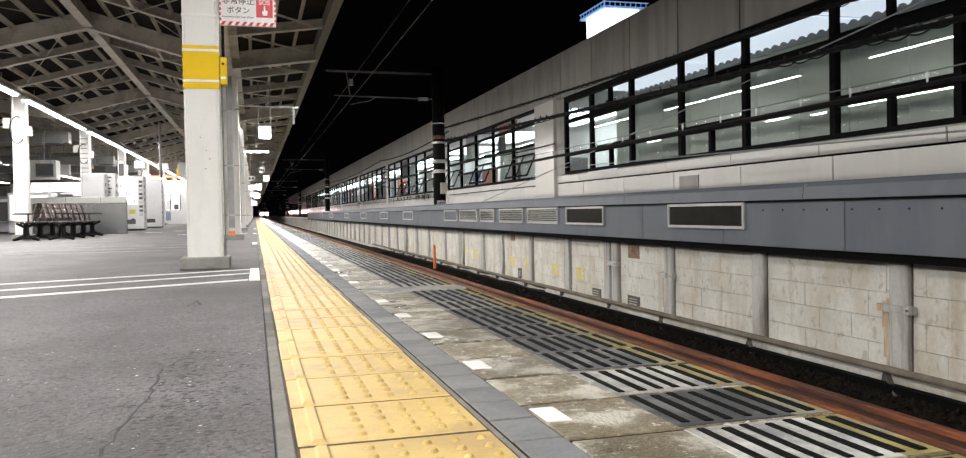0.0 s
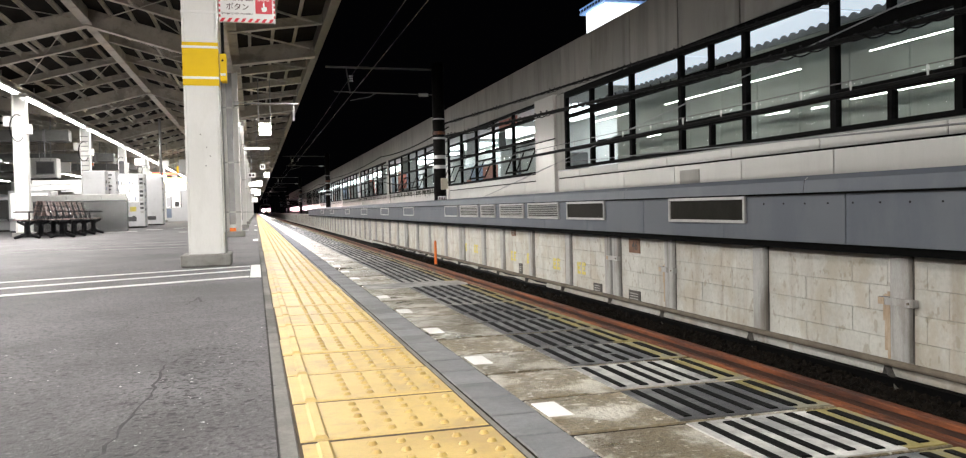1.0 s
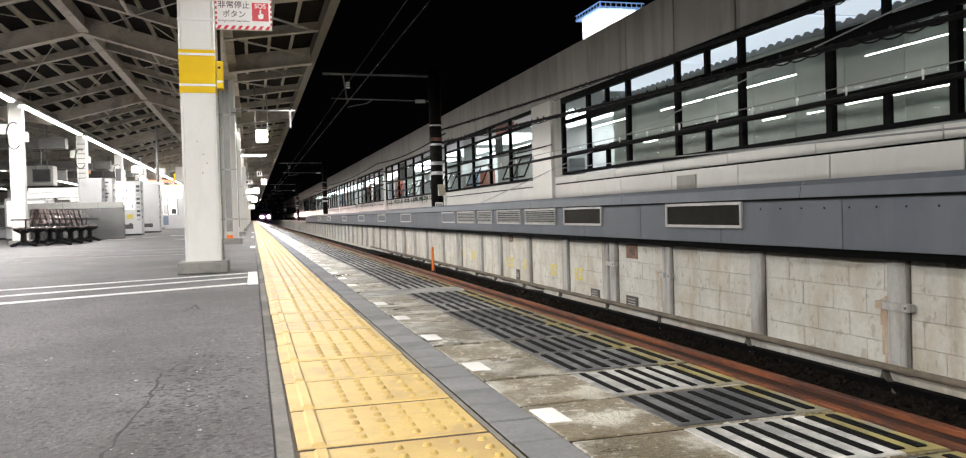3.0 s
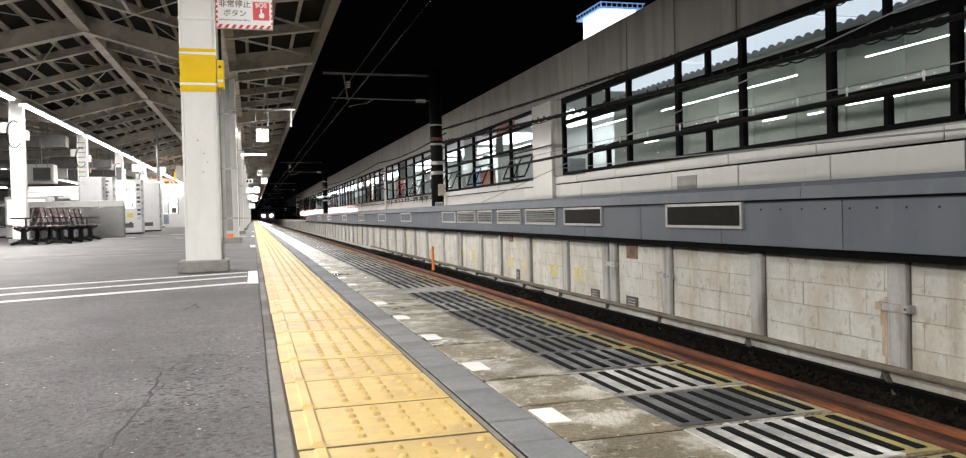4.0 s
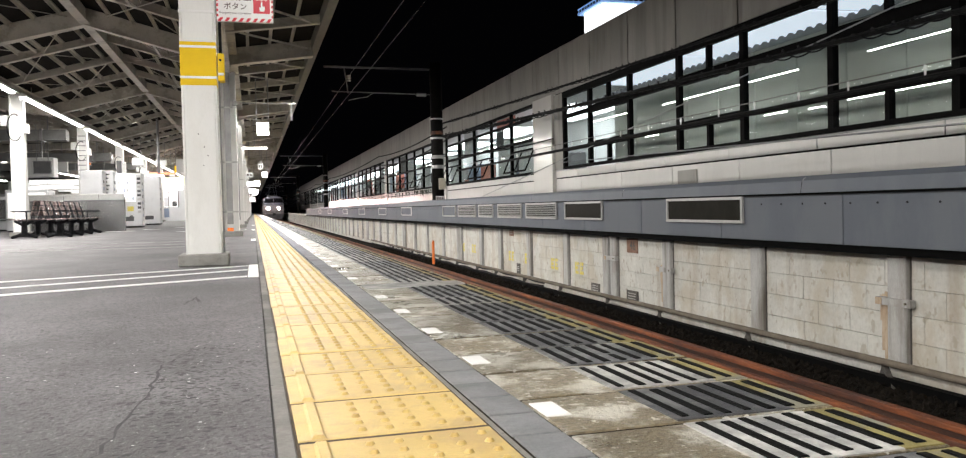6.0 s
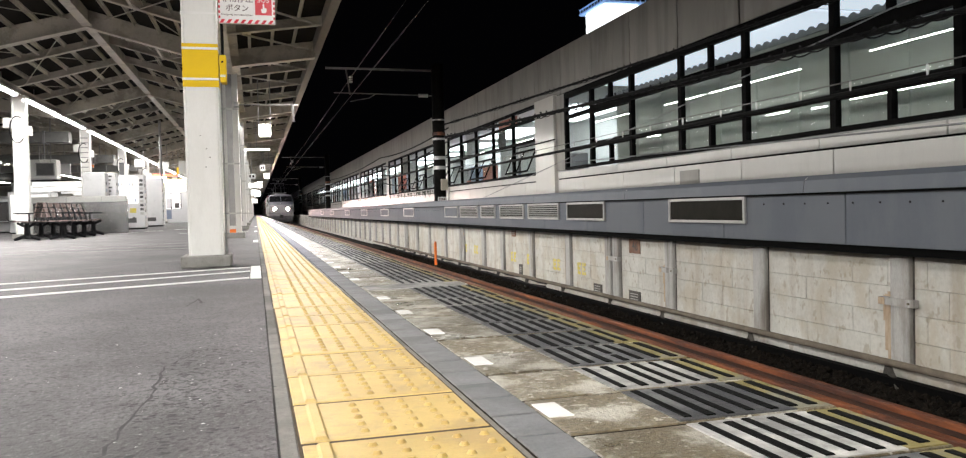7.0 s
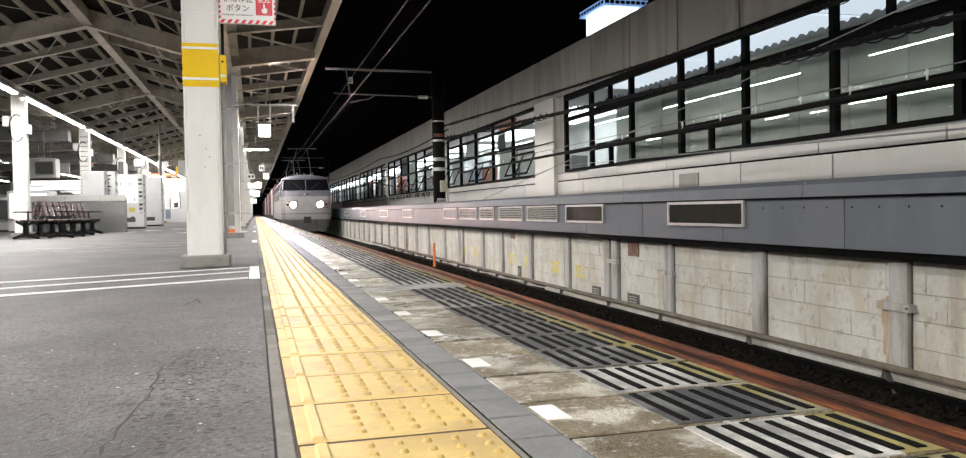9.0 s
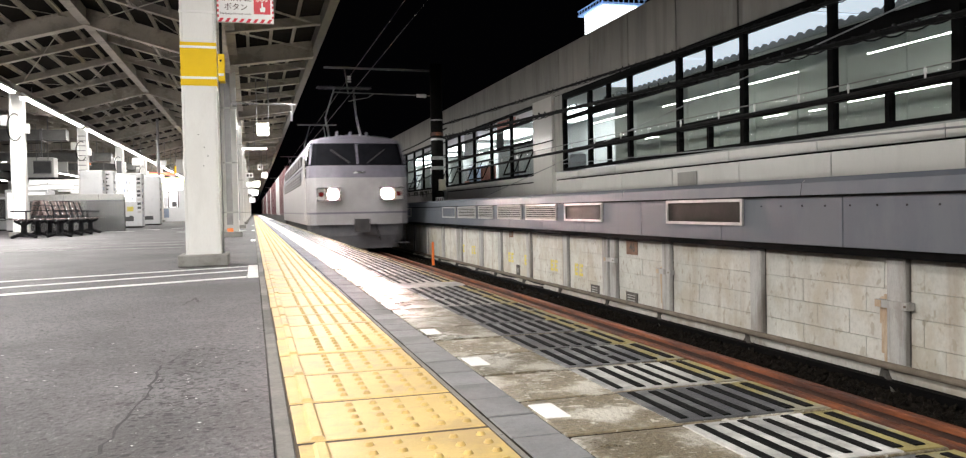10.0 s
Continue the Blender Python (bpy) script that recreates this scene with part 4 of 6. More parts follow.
bevelled(part("box", S().box(-0.008, 0.052, -0.05, 0.10, 0.0, 0.255), YELLOW_PAINT, btn), 0.008)
part("label_strip", S().box(-0.004, 0.044, -0.053, -0.050, 0.05, 0.072), SIGN_WHITE, btn)
part("button", S().tube((0.018, -0.05, 0.19), (0.018, -0.062, 0.19), 0.010, 10), DARK_METAL, btn)
part("conduit", S().tube((0.02, 0.02, 0.255), (0.02, 0.02, 1.5), 0.014, 8), BLACK_CABLE, btn, "black cable conduit")
part("conduit", S().tube((0.0, 0.0, -1.6), (0.0, 0.0, 0.0), 0.007, 8), GALV, btn, "black cable conduit")
sgn = thing("stop_button_sign", (0.0, 7.93, 2.28), "white and red emergency stop button sign", "sign")
bevelled(part("board", S().box(-0.272, 0.233, -0.02, 0.02, -0.027, 0.38), SIGN_WHITE, sgn), 0.004, 1)
part("red_field", S().box(0.055, 0.205, -0.0225, -0.020, 0.055, 0.225), SIGN_RED, sgn)
for z0 in (-0.027, 0.345):
    for i in range(8):
        x = -0.268 + i * 0.062
        part("stripe", S().add([(x, -0.0225, z0), (x + 0.03, -0.0225, z0), (x + 0.055, -0.0225, z0 + 0.035), (x + 0.025, -0.0225, z0 + 0.035),
                                (x, -0.020, z0), (x + 0.03, -0.020, z0), (x + 0.055, -0.020, z0 + 0.035), (x + 0.025, -0.020, z0 + 0.035)],
                               [(0, 1, 2, 3), (0, 4, 5, 1), (1, 5, 6, 2), (2, 6, 7, 3), (3, 7, 4, 0)]), SIGN_RED, sgn)
for x0 in (-0.272, 0.218):
    for i in range(7):
        part("stripe", S().box(x0, x0 + 0.015, -0.0225, -0.02, 0.015 + i * 0.047, 0.039 + i * 0.047), SIGN_RED, sgn)
UP = (radians(90), 0, 0)
lettering("非常停止", 0.072, INK, sgn, (-0.105, -0.0215, 0.195), UP)
lettering("ボタン", 0.070, INK, sgn, (-0.105, -0.0215, 0.110), UP)
lettering("SOS", 0.060, SIGN_WHITE, sgn, (0.130, -0.0235, 0.192), UP)
lettering("Emergency train stop button", 0.024, INK, sgn, (-0.108, -0.0215, 0.052), UP)
finger = S().prism([(0.108, 0.105), (0.116, 0.075), (0.150, 0.075), (0.158, 0.092), (0.158, 0.118), (0.138, 0.124), (0.138, 0.160), (0.124, 0.160), (0.124, 0.108), (0.113, 0.116)], -0.0245, -0.0226)
part("pointing_symbol", finger, SIGN_WHITE, sgn, "white pointing finger shape")
for x in (0.17, -0.15):
    part("hanger", S().tube((x, 0, 0.38), (x, 0, roof_z(x) - 2.28), 0.01, 6), GALV, sgn)

# ---- lamps under the canopy ----
for i in range(16):
    y = -18 + i * 8.2
    tl = thing("tube_light_row", (-5.55, y, 3.54), "long white fluorescent light trough under the canopy", "strip light", "platform strip lights")
    part("trough", S().prism([(-0.11, 0.0), (0.11, 0.0), (0.06, 0.07), (-0.06, 0.07)], 0.05, 7.5), WHITE_STEEL, tl)
    part("tube", S().box(-0.05, 0.05, 0.08, 7.4, -0.045, -0.002), TUBE, tl)
    for k in (1.0, 6.3):
        part("hanger", S().tube((0, k, 0.05), (0, k, roof_z(-5.55) - 3.54), 0.012, 6), GALV, tl)
for x, y, z, w in ((0.30, 22.0, 2.64, 0.15), (0.62, 44, 2.42, 0.13), (0.30, 60, 2.5, 0.2), (0.30, 90, 2.6, 0.25)):
    lp = thing("hanging_lamp", (x, y, z), "white box lamp hanging from the canopy on two rods", "hanging lamp", "hanging lamps")
    bevelled(part("shade", S().box(-w, w, -w, w, -w, w), LAMP_GLOW, lp, "glowing white box shade"), 0.03, 3)
    for s in (-1, 1):
        part("rod", S().tube((s * w, 0, w * 0.8), (s * w, 0, roof_z(x + s * w) - z), 0.013, 6), GALV, lp)
for x, y, z, w, hgt, mtl in ((0.1, 30, 2.72, 0.85, 0.05, TUBE), (-0.12, 38, 2.05, 0.34, 0.20, SIGN_WHITE), (0.42, 44.3, 2.72, 0.26, 0.28, SIGN_WHITE), (-0.15, 48, 1.95, 0.5, 0.24, LAMP_GLOW),
                             (-0.2, 56, 1.5, 0.4, 0.25, SIGN_WHITE), (-0.1, 66, 2.0, 0.6, 0.3, LAMP_GLOW), (-0.1, 76, 1.4, 0.6, 0.4, STALL_GLOW), (0.0, 86, 2.2, 0.8, 0.35, LAMP_GLOW)):
    b = thing("hanging_sign", (x, y, z), "white sign or light box hanging from the canopy", "hanging sign", "hanging signs")
    part("panel", S().slab(-w / 2, w / 2, -0.08, 0.08, 0, hgt, 0.01), mtl, b)
    part("rod", S().tube((0, 0, hgt), (0, 0, roof_z(x) - z), 0.014, 6), GALV, b)
    if hgt > 0.19 and mtl == SIGN_WHITE:
        for k in (-1, 1):
            part("text_bar", S().box(k * w * 0.2 - w * 0.12, k * w * 0.2 + w * 0.12, -0.084, -0.08, hgt * 0.25, hgt * 0.75), DARK_METAL, b)
cam_arm = thing("platform_camera_arm", (COL_X, 17.1, 2.56), "thin steel arm with a small camera under the canopy", "camera arm")
part("arm", S().tube((0.12, 0, 0.12), (1.35, 0, 0.12), 0.015, 6), GALV, cam_arm)
part("clamp", S().box(0.10, 0.19, -0.03, 0.22, 0.08, 0.16), GALV, cam_arm)
part("drop", S().box(1.24, 1.275, -0.02, 0.02, -0.22, 0.13), GALV, cam_arm)

# ---- benches, counter, machines ----
def bench(x, y, turn):
    b = thing("platform_bench", (x, y, 0), "row of dark slatted platform seats on black cast legs", "bench", "platform benches", turn=turn)
    for i in range(4):
        yy = 0.35 + i * 1.25
        leg = S()
        leg.tube((0.24, yy, 0.04), (0.24, yy, 0.40), 0.075, 8, 0.055)
        leg.tube((0.24, yy, 0.10), (0.24, yy, 0.03), 0.06, 8, 0.12)
        for s in (-1, 1):
            leg.tube((0.24, yy, 0.11), (0.24 + s * 0.27, yy, 0.02), 0.05, 6, 0.035)
            leg.tube((0.24, yy, 0.30), (0.24 + s * 0.20, yy, 0.40), 0.04, 6, 0.03)
        part("leg", leg, DARK_METAL, b)
    part("rail", S().box(0.20, 0.28, 0.0, 4.6, 0.38, 0.42), DARK_METAL, b)
    for i in range(7):
        y0 = 0.03 + i * 0.66
        st = part("seat", S().slab(0.02, 0.14, y0, y0 + 0.50, 0.42, 0.445, 0.008).slab(0.16, 0.28, y0, y0 + 0.50, 0.415, 0.44, 0.008)
                  .slab(0.30, 0.42, y0, y0 + 0.50, 0.415, 0.44, 0.008), SEAT_WOOD, b)
        bk = S()
        for k in range(3):
            z = 0.52 + k * 0.12
            bk.add([(0.44 + k * 0.03, y0, z), (0.465 + k * 0.03, y0, z), (0.495 + k * 0.03, y0, z + 0.10), (0.47 + k * 0.03, y0, z + 0.10),
                    (0.44 + k * 0.03, y0 + 0.5, z), (0.465 + k * 0.03, y0 + 0.5, z), (0.495 + k * 0.03, y0 + 0.5, z + 0.10), (0.47 + k * 0.03, y0 + 0.5, z + 0.10)],
                   [(0, 1, 2, 3), (7, 6, 5, 4), (0, 4, 5, 1), (1, 5, 6, 2), (2, 6, 7, 3), (3, 7, 4, 0)])
        part("backrest", bk, SEAT_WOOD, b)
        part("back_bracket", S().bar((0.40, y0 + 0.25, 0.42), (0.53, y0 + 0.25, 0.86), 0.03), DARK_METAL, b)
        part("armrest", S().box(0.05, 0.40, y0 - 0.04, y0 - 0.01, 0.60, 0.63).box(0.36, 0.39, y0 - 0.04, y0 - 0.01, 0.42, 0.60), DARK_METAL, b)
    return b


bench(-4.11, 25.0, 180)
bench(-5.29, 20.4, 0)
counter = thing("steel_enclosure", (-4.95, 27.6, 0), "low brushed stainless steel enclosure wall", "enclosure")
bevelled(part("front_wall", S().box(-1.35, 1.22, -1.0, -0.86, 0.0, 0.93), STAINLESS, counter), 0.012)
part("coping", S().box(-1.36, 1.23, -1.01, -0.85, 0.932, 0.95), STAINLESS, counter)
bevelled(part("back_wall", S().box(-1.9, 1.02, 0.2, 0.34, 0.0, 1.16), VENT_METAL, counter, "pale steel rear wall"), 0.012)
for k in (-0.7, 0.3):
    part("panel_seam", S().box(k, k + 0.008, 0.194, 0.2, 0.03, 1.14), DARK_METAL, counter)
part("panel_seam", S().box(-0.2, -0.19, -1.004, -0.99, 0.03, 0.9), DARK_METAL, counter)


def machine(x, y, w, hgt, d, label, lit):
    v = thing("vending_machine", (x, y, 0), label, "vending machine", "platform machines")
    bevelled(part("cabinet", S().box(-w / 2, w / 2, 0, d, 0.06, hgt), MACHINE_WHITE, v), 0.02)
    part("plinth", S().box(-w / 2 + 0.03, w / 2 - 0.03, 0.03, d, 0, 0.06), DARK_METAL, v)
    if lit:
        part("display_window", S().box(-w / 2 + 0.06, w / 2 - 0.22, -0.008, 0.0, hgt * 0.5, hgt - 0.08), STALL_GLOW, v, "lit display window")
        for r in range(3):
            for k in range(6):
                cx = -w / 2 + 0.12 + k * (w - 0.36) / 6
                part("sample_can", S().tube((cx, -0.025, hgt * 0.52 + r * 0.26), (cx, -0.025, hgt * 0.52 + r * 0.26 + 0.15), 0.03, 8),
                     (SIGN_RED, BLUE_POSTER, STAINLESS, YELLOW_PAINT)[(r * 5 + k * 3) % 4], v)
        part("coin_panel", S().box(w / 2 - 0.17, w / 2 - 0.05, -0.012, 0, hgt * 0.42, hgt * 0.75), VENT_METAL, v)
    for k in range(6):
        part("label_bar", S().box(w / 2 + 0.001, w / 2 + 0.004, 0.12, 0.32, 0.4 + k * 0.24, 0.50 + k * 0.24), SHELF_DARK if k % 2 else BLUE_POSTER, v)
    part("tray", S().box(-w / 2 + 0.1, w / 2 - 0.3, -0.01, 0, 0.25, 0.42), SHELF_DARK, v, "dark delivery flap")
    return v


drinks = machine(-4.52, 33.0, 1.0, 2.05, 0.75, "white drinks vending machine with a lit front", False)
part("lit_front", S().box(-0.44, 0.28, -0.012, 0.0, 0.98, 1.95), STALL_GLOW, drinks, "lit display window")
for r in range(3):
    part("display_shelf", S().box(-0.42, 0.26, -0.022, -0.012, 1.02 + r * 0.30, 1.04 + r * 0.30), VENT_METAL, drinks)
    for k in range(7):
        part("sample_can", S().tube((-0.38 + k * 0.095, -0.03, 1.04 + r * 0.30), (-0.38 + k * 0.095, -0.03, 1.17 + r * 0.30), 0.026, 8), (SIGN_WHITE, VENT_METAL, BLUE_POSTER, SIGN_WHITE)[(r * 5 + k * 3) % 4], drinks)
for k in range(9):
    part("price_slot", S().box(0.34, 0.46, -0.012, 0.0, 0.55 + k * 0.155, 0.64 + k * 0.155), SHELF_DARK if k % 3 else VENT_METAL, drinks)
part("notice", S().box(-0.02, 0.20, -0.012, 0.0, 0.62, 0.80), MARK_YELLOW, drinks, "pale yellow notice")
part("coin_return", S().box(0.06, 0.16, -0.014, 0.0, 0.36, 0.46), SHELF_DARK, drinks)
machine(-4.58, 40.0, 0.95, 2.25, 0.85, "plain white vending machine seen from the side", False)
machine(-5.26, 30.2, 0.70, 2.02, 0.7, "white vending machine beyond the steel enclosure", False)
slim = machine(-4.97, 31.3, 0.46, 2.06, 0.6, "slim white ticket machine with small dark labels", False)
for k in range(6):
    part("label_bar", S().box(-0.02, 0.03 + (k % 3) * 0.04, -0.012, 0.0, 1.25 + k * 0.13, 1.30 + k * 0.13), SHELF_DARK, slim)
board = thing("information_board", (-4.86, 33.6, 0), "tall dark information board beside the machines", "information board")
bevelled(part("board", S().box(-0.09, 0.09, -0.04, 0.04, 0.10, 2.55), SHELF_DARK, board), 0.01)
part("foot", S().box(-0.16, 0.16, -0.16, 0.16, 0.0, 0.10), DARK_METAL, board)
part("side_panel", S().box(0.092, 0.24, -0.02, 0.02, 0.10, 2.45), VENT_METAL, board, "pale metal side panel")
machine(-6.1, 46.0, 1.4, 1.9, 0.8, "white vending machine beside a kiosk", True)

WARM_SIGN = glow("warm_lit_sign", (1.0, 0.86, 0.35), 2.2)
LED_SIGN = glow("red_led_board", (1.0, 0.16, 0.08), 1.6)
# kiosk, waiting room and far fittings on the platform
kiosk = thing("kiosk", (-6.6, 58.0, 0), "white platform kiosk with lit signs", "kiosk")
bevelled(part("body", S().box(-2.2, 2.2, 0, 6, 0, 2.6), MACHINE_WHITE, kiosk), 0.03)
part("sign_band", S().box(-2.1, 2.1, -0.04, 0.0, 2.1, 2.5), LAMP_GLOW, kiosk, "lit sign band")
part("window", S().box(-1.8, 1.8, -0.02, 0.0, 0.95, 1.9), STALL_GLOW, kiosk)
for k in range(7):
    part("window_post", S().box(-1.83 + k * 0.6, -1.77 + k * 0.6, -0.05, -0.02, 0.92, 1.95), SHELF_DARK, kiosk)
for k, (a, b) in enumerate(((-1.6, 0.5), (-0.9, 0.75), (0.2, 0.45), (0.9, 0.65), (1.4, 0.35))):
    part("stock_box", S().slab(a, a + 0.3, -0.045, -0.02, 0.98, 0.98 + b, 0.01), (SHELF_DARK, POSTER, BLUE_POSTER, CURTAIN, SHELF_DARK)[k], kiosk)
part("poster", S().box(0.4, 1.2, -0.03, -0.02, 0.25, 0.85), BLUE_POSTER, kiosk, "blue poster")
stairs = thing("stair_enclosure", (-3.6, 64, 0), "white panelled stair enclosure", "stair enclosure")
bevelled(part("wall", S().box(-1.4, 1.4, 0, 10, 0, 0.92), MACHINE_WHITE, stairs), 0.02)
part("poster", S().box(0.3, 1.0, -0.02, 0, 0.12, 0.72), BLUE_POSTER, stairs, "blue poster")
for k in range(6):
    part("rail_post", S().box(-1.38 + k * 0.54, -1.33 + k * 0.54, 0.05, 0.10, 0.92, 1.75), SHELF_DARK, stairs)
part("handrail", S().box(-1.4, 1.4, 0.04, 0.11, 1.75, 1.81), VENT_METAL, stairs)
for x, y, z, w, hgt, mtl in ((-4.05, 50, 2.85, 0.5, 0.40, YELLOW_PAINT), (-4.5, 52, 2.35, 1.5, 0.30, WARM_SIGN), (-5.6, 48, 2.3, 1.8, 0.35, LAMP_GLOW), (-4.4, 44, 2.9, 0.5, 0.3, SIGN_WHITE),
                             (-4.9, 49, 2.70, 1.5, 0.12, LED_SIGN)):
    b = thing("hanging_sign", (x, y, z), "wide hanging station sign under the canopy", "hanging sign", "hanging signs")
    part("panel", S().slab(-w / 2, w / 2, -0.10, 0.10, 0, hgt, 0.01), mtl, b)
    for k in (-w / 3, w / 3):
        part("rod", S().tube((k, 0, hgt), (k, 0, roof_z(x + k) - z), 0.015, 6), GALV, b)
for y in (45, 48, 51, 56):
    sp = thing("loudspeaker_box", (-3.3 + (y % 3) * 0.4, y, 2.6), "pale metal equipment box hung from the roof", "equipment box", "hung equipment boxes")
    bevelled(part("box", S().box(-0.45, 0.45, -0.3, 0.3, 0, 0.7), WHITE_STEEL, sp), 0.02)
    part("rod", S().tube((0, 0, 0.7), (0, 0, roof_z(sp.location.x) - 2.6), 0.03, 8), GALV, sp)
vp = thing("vent_pipe", (-3.5, 34.0, 0), "thin grey vertical pipe up to the canopy", "pipe")
part("pipe", S().tube((0, 0, 2.0), (0, 0, 4.2), 0.05, 8), GALV, vp)

for i in range(7):
    y = 18 + i * 7.0
    tl = thing("tube_light_row", (-0.45, y, 3.20), "white fluorescent light trough behind the column row", "strip light", "platform strip lights")
    part("trough", S().prism([(-0.08, 0.0), (0.08, 0.0), (0.05, 0.06), (-0.05, 0.06)], 0.05, 6.6), WHITE_STEEL, tl)
    part("tube", S().box(-0.04, 0.04, 0.08, 6.5, -0.03, -0.002), TUBE, tl)
    for k in (1.0, 5.5):
        part("hanger", S().tube((0, k, 0.06), (0, k, roof_z(-0.45) - 3.20), 0.012, 6), GALV, tl)

# crowded far end under the canopy
for i, (x, y, z, w, hgt, mtl) in enumerate(((-8.02, 36, 2.22, 0.62, 0.46, SHELF_DARK), (-8.6, 40, 2.45, 1.4, 0.5, WHITE_STEEL), (-7.6, 44, 2.0, 1.6, 0.28, STALL_GLOW), (-9.6, 47, 1.9, 2.0, 0.25, STALL_GLOW),
        (-8.2, 54, 2.2, 2.4, 0.3, STALL_GLOW), (-11.0, 52, 2.3, 2.6, 0.3, STALL_GLOW), (-10.2, 60, 2.0, 3.0, 0.35, STALL_GLOW), (-13.0, 58, 2.2, 2.4, 0.4, STALL_GLOW), (-12.0, 66, 2.3, 3.4, 0.35, STALL_GLOW),
        (-5.0, 40, 2.75, 0.45, 0.3, SIGN_WHITE), (-6.0, 34, 2.42, 0.16, 0.08, ORANGE), (-2.9, 56, 2.7, 2.4, 0.3, SHELF_DARK))):
    b = thing("hanging_sign", (x, y, z), "hanging sign board in the crowded far part of the platform", "hanging sign", "far hanging signs")
    part("panel", S().slab(-w / 2, w / 2, -0.10, 0.10, 0, hgt, 0.01), mtl, b)
    for k in (hgt, -0.03):
        part("frame_bar", S().box(-w / 2 - 0.02, w / 2 + 0.02, -0.11, 0.11, k, k + 0.03), GALV, b)
    for s in (-1, 1):
        part("rod", S().tube((s * w / 3, 0, hgt), (s * w / 3, 0, roof_z(x + s * w / 3) - z), 0.015, 6), GALV, b)
housing = thing("monitor_housing", (-8.15, 36.2, 2.08), "large pale metal monitor housing hung from the canopy", "monitor")
bevelled(part("case", S().box(-0.62, 0.50, 0.0, 0.7, 0.0, 0.78), WHITE_STEEL, housing), 0.03)
part("rod", S().tube((0, 0.3, 0.78), (0, 0.3, roof_z(-8.15) - 2.08), 0.03, 8), GALV, housing)
for y, z in ((30.5, 3.05), (39.5, 2.9), (49, 3.0)):
    g = thing("cross_duct", (-11.0, y, z), "grey air duct running across under the canopy", "duct")
    part("duct", S().box(-4.4, 5.0, -0.25, 0.25, 0, 0.35), BEAM_GREY, g)
    for k in range(5):
        part("flange", S().box(-4.2 + k * 2.1, -4.12 + k * 2.1, -0.28, 0.28, -0.03, 0.38), GALV, g)
        part("hanger", S().tube((-4.0 + k * 2.1, 0, 0.35), (-4.0 + k * 2.1, 0, 1.05), 0.02, 6), GALV, g)
for i in range(9):
    y = 26 + i * 8.0
    tl = thing("tube_light_row", (-10.5, y, 2.95), "long white fluorescent light trough under the canopy", "strip light", "platform strip lights")
    part("trough", S().prism([(-0.11, 0.0), (0.11, 0.0), (0.07, 0.08), (-0.07, 0.08)], 0.05, 6.5), WHITE_STEEL, tl)
    part("tube", S().box(-0.055, 0.055, 0.08, 6.4, -0.035, -0.002), TUBE, tl)
    part("hanger", S().tube((0, 3, 0.08), (0, 3, roof_z(-10.5) - 2.95), 0.012, 6), GALV, tl)
rng = random.Random(21)
for i in range(14):
    x, y = -7.2 - (i * 1.9) % 8.0, 30 + i * 2.9
    w, hgt = rng.uniform(0.5, 1.3), rng.uniform(0.9, 1.6)
    st = thing("platform_stall", (x, y, 0), "white lit stall or locker unit on the platform", "stall", "platform stalls")
    bevelled(part("body", S().box(-w, w, 0, 1.1, 0.05, hgt), MACHINE_WHITE, st), 0.02, 1)
    part("plinth", S().box(-w + 0.05, w - 0.05, 0.05, 1.05, 0, 0.05), DARK_METAL, st)
    part("front", S().box(-w + 0.08, w - 0.08, -0.02, 0, hgt * 0.35, hgt - 0.1), (STALL_GLOW, STAINLESS, SHELF_DARK, STALL_GLOW, BLUE_POSTER)[i % 5], st)
    part("shelf", S().box(-w, w, -0.12, 0, hgt * 0.30, hgt * 0.30 + 0.03), STAINLESS, st)
closing = thing("wall_far", (-9, 92, 0), "pale lit wall closing the far end of the platform", "wall", kind="structure")
part("face", S().box(-34, 5, 0, 0.3, -1.02, 4.4), FACADE, closing)
for k in range(16):
    part("opening", S().box(-31.4 + k * 2.3, -29.8 + k * 2.3, -0.02, 0, 0.1, 2.2), STALL_GLOW if k % 2 else SHELF_DARK, closing)

# far side: next platform with lit things beyond
far = thing("opposite_platform", (-22, 40, -1.02), "next station platform beyond the tracks", "platform", kind="structure")
part("deck", S().box(-4, 4, -60, 180, 0, 1.02), CONCRETE, far)
part("roof", S().box(-4.5, 4.5, -60, 180, 4.9, 5.1), ROOF_SHEET, far)
for i in range(14):
    part("post", S().box(-0.15, 0.15, -52 + i * 14, -51.7 + i * 14, 1.02, 4.9), WHITE_STEEL, far)
    part("light", S().box(1.9, 2.1, -58 + i * 14, -47 + i * 14, 4.55, 4.62), TUBE, far)
for i in range(12):
    w = 1.0 + (i * 7 % 5) * 0.5
    b = thing("platform_cabin", (-20.5 - (i % 3), -8 + i * 11, 0.0), "white lit cabin on the next platform", "cabin", "far platform cabins")
    part("wall", S().slab(-w, w, 0, 3.0, 0, 2.3, 0.03), MACHINE_WHITE, b)
    part("lit_front", S().box(w, w + 0.02, 0.2, 2.8, 0.9, 2.0), STALL_GLOW, b, "lit window front")

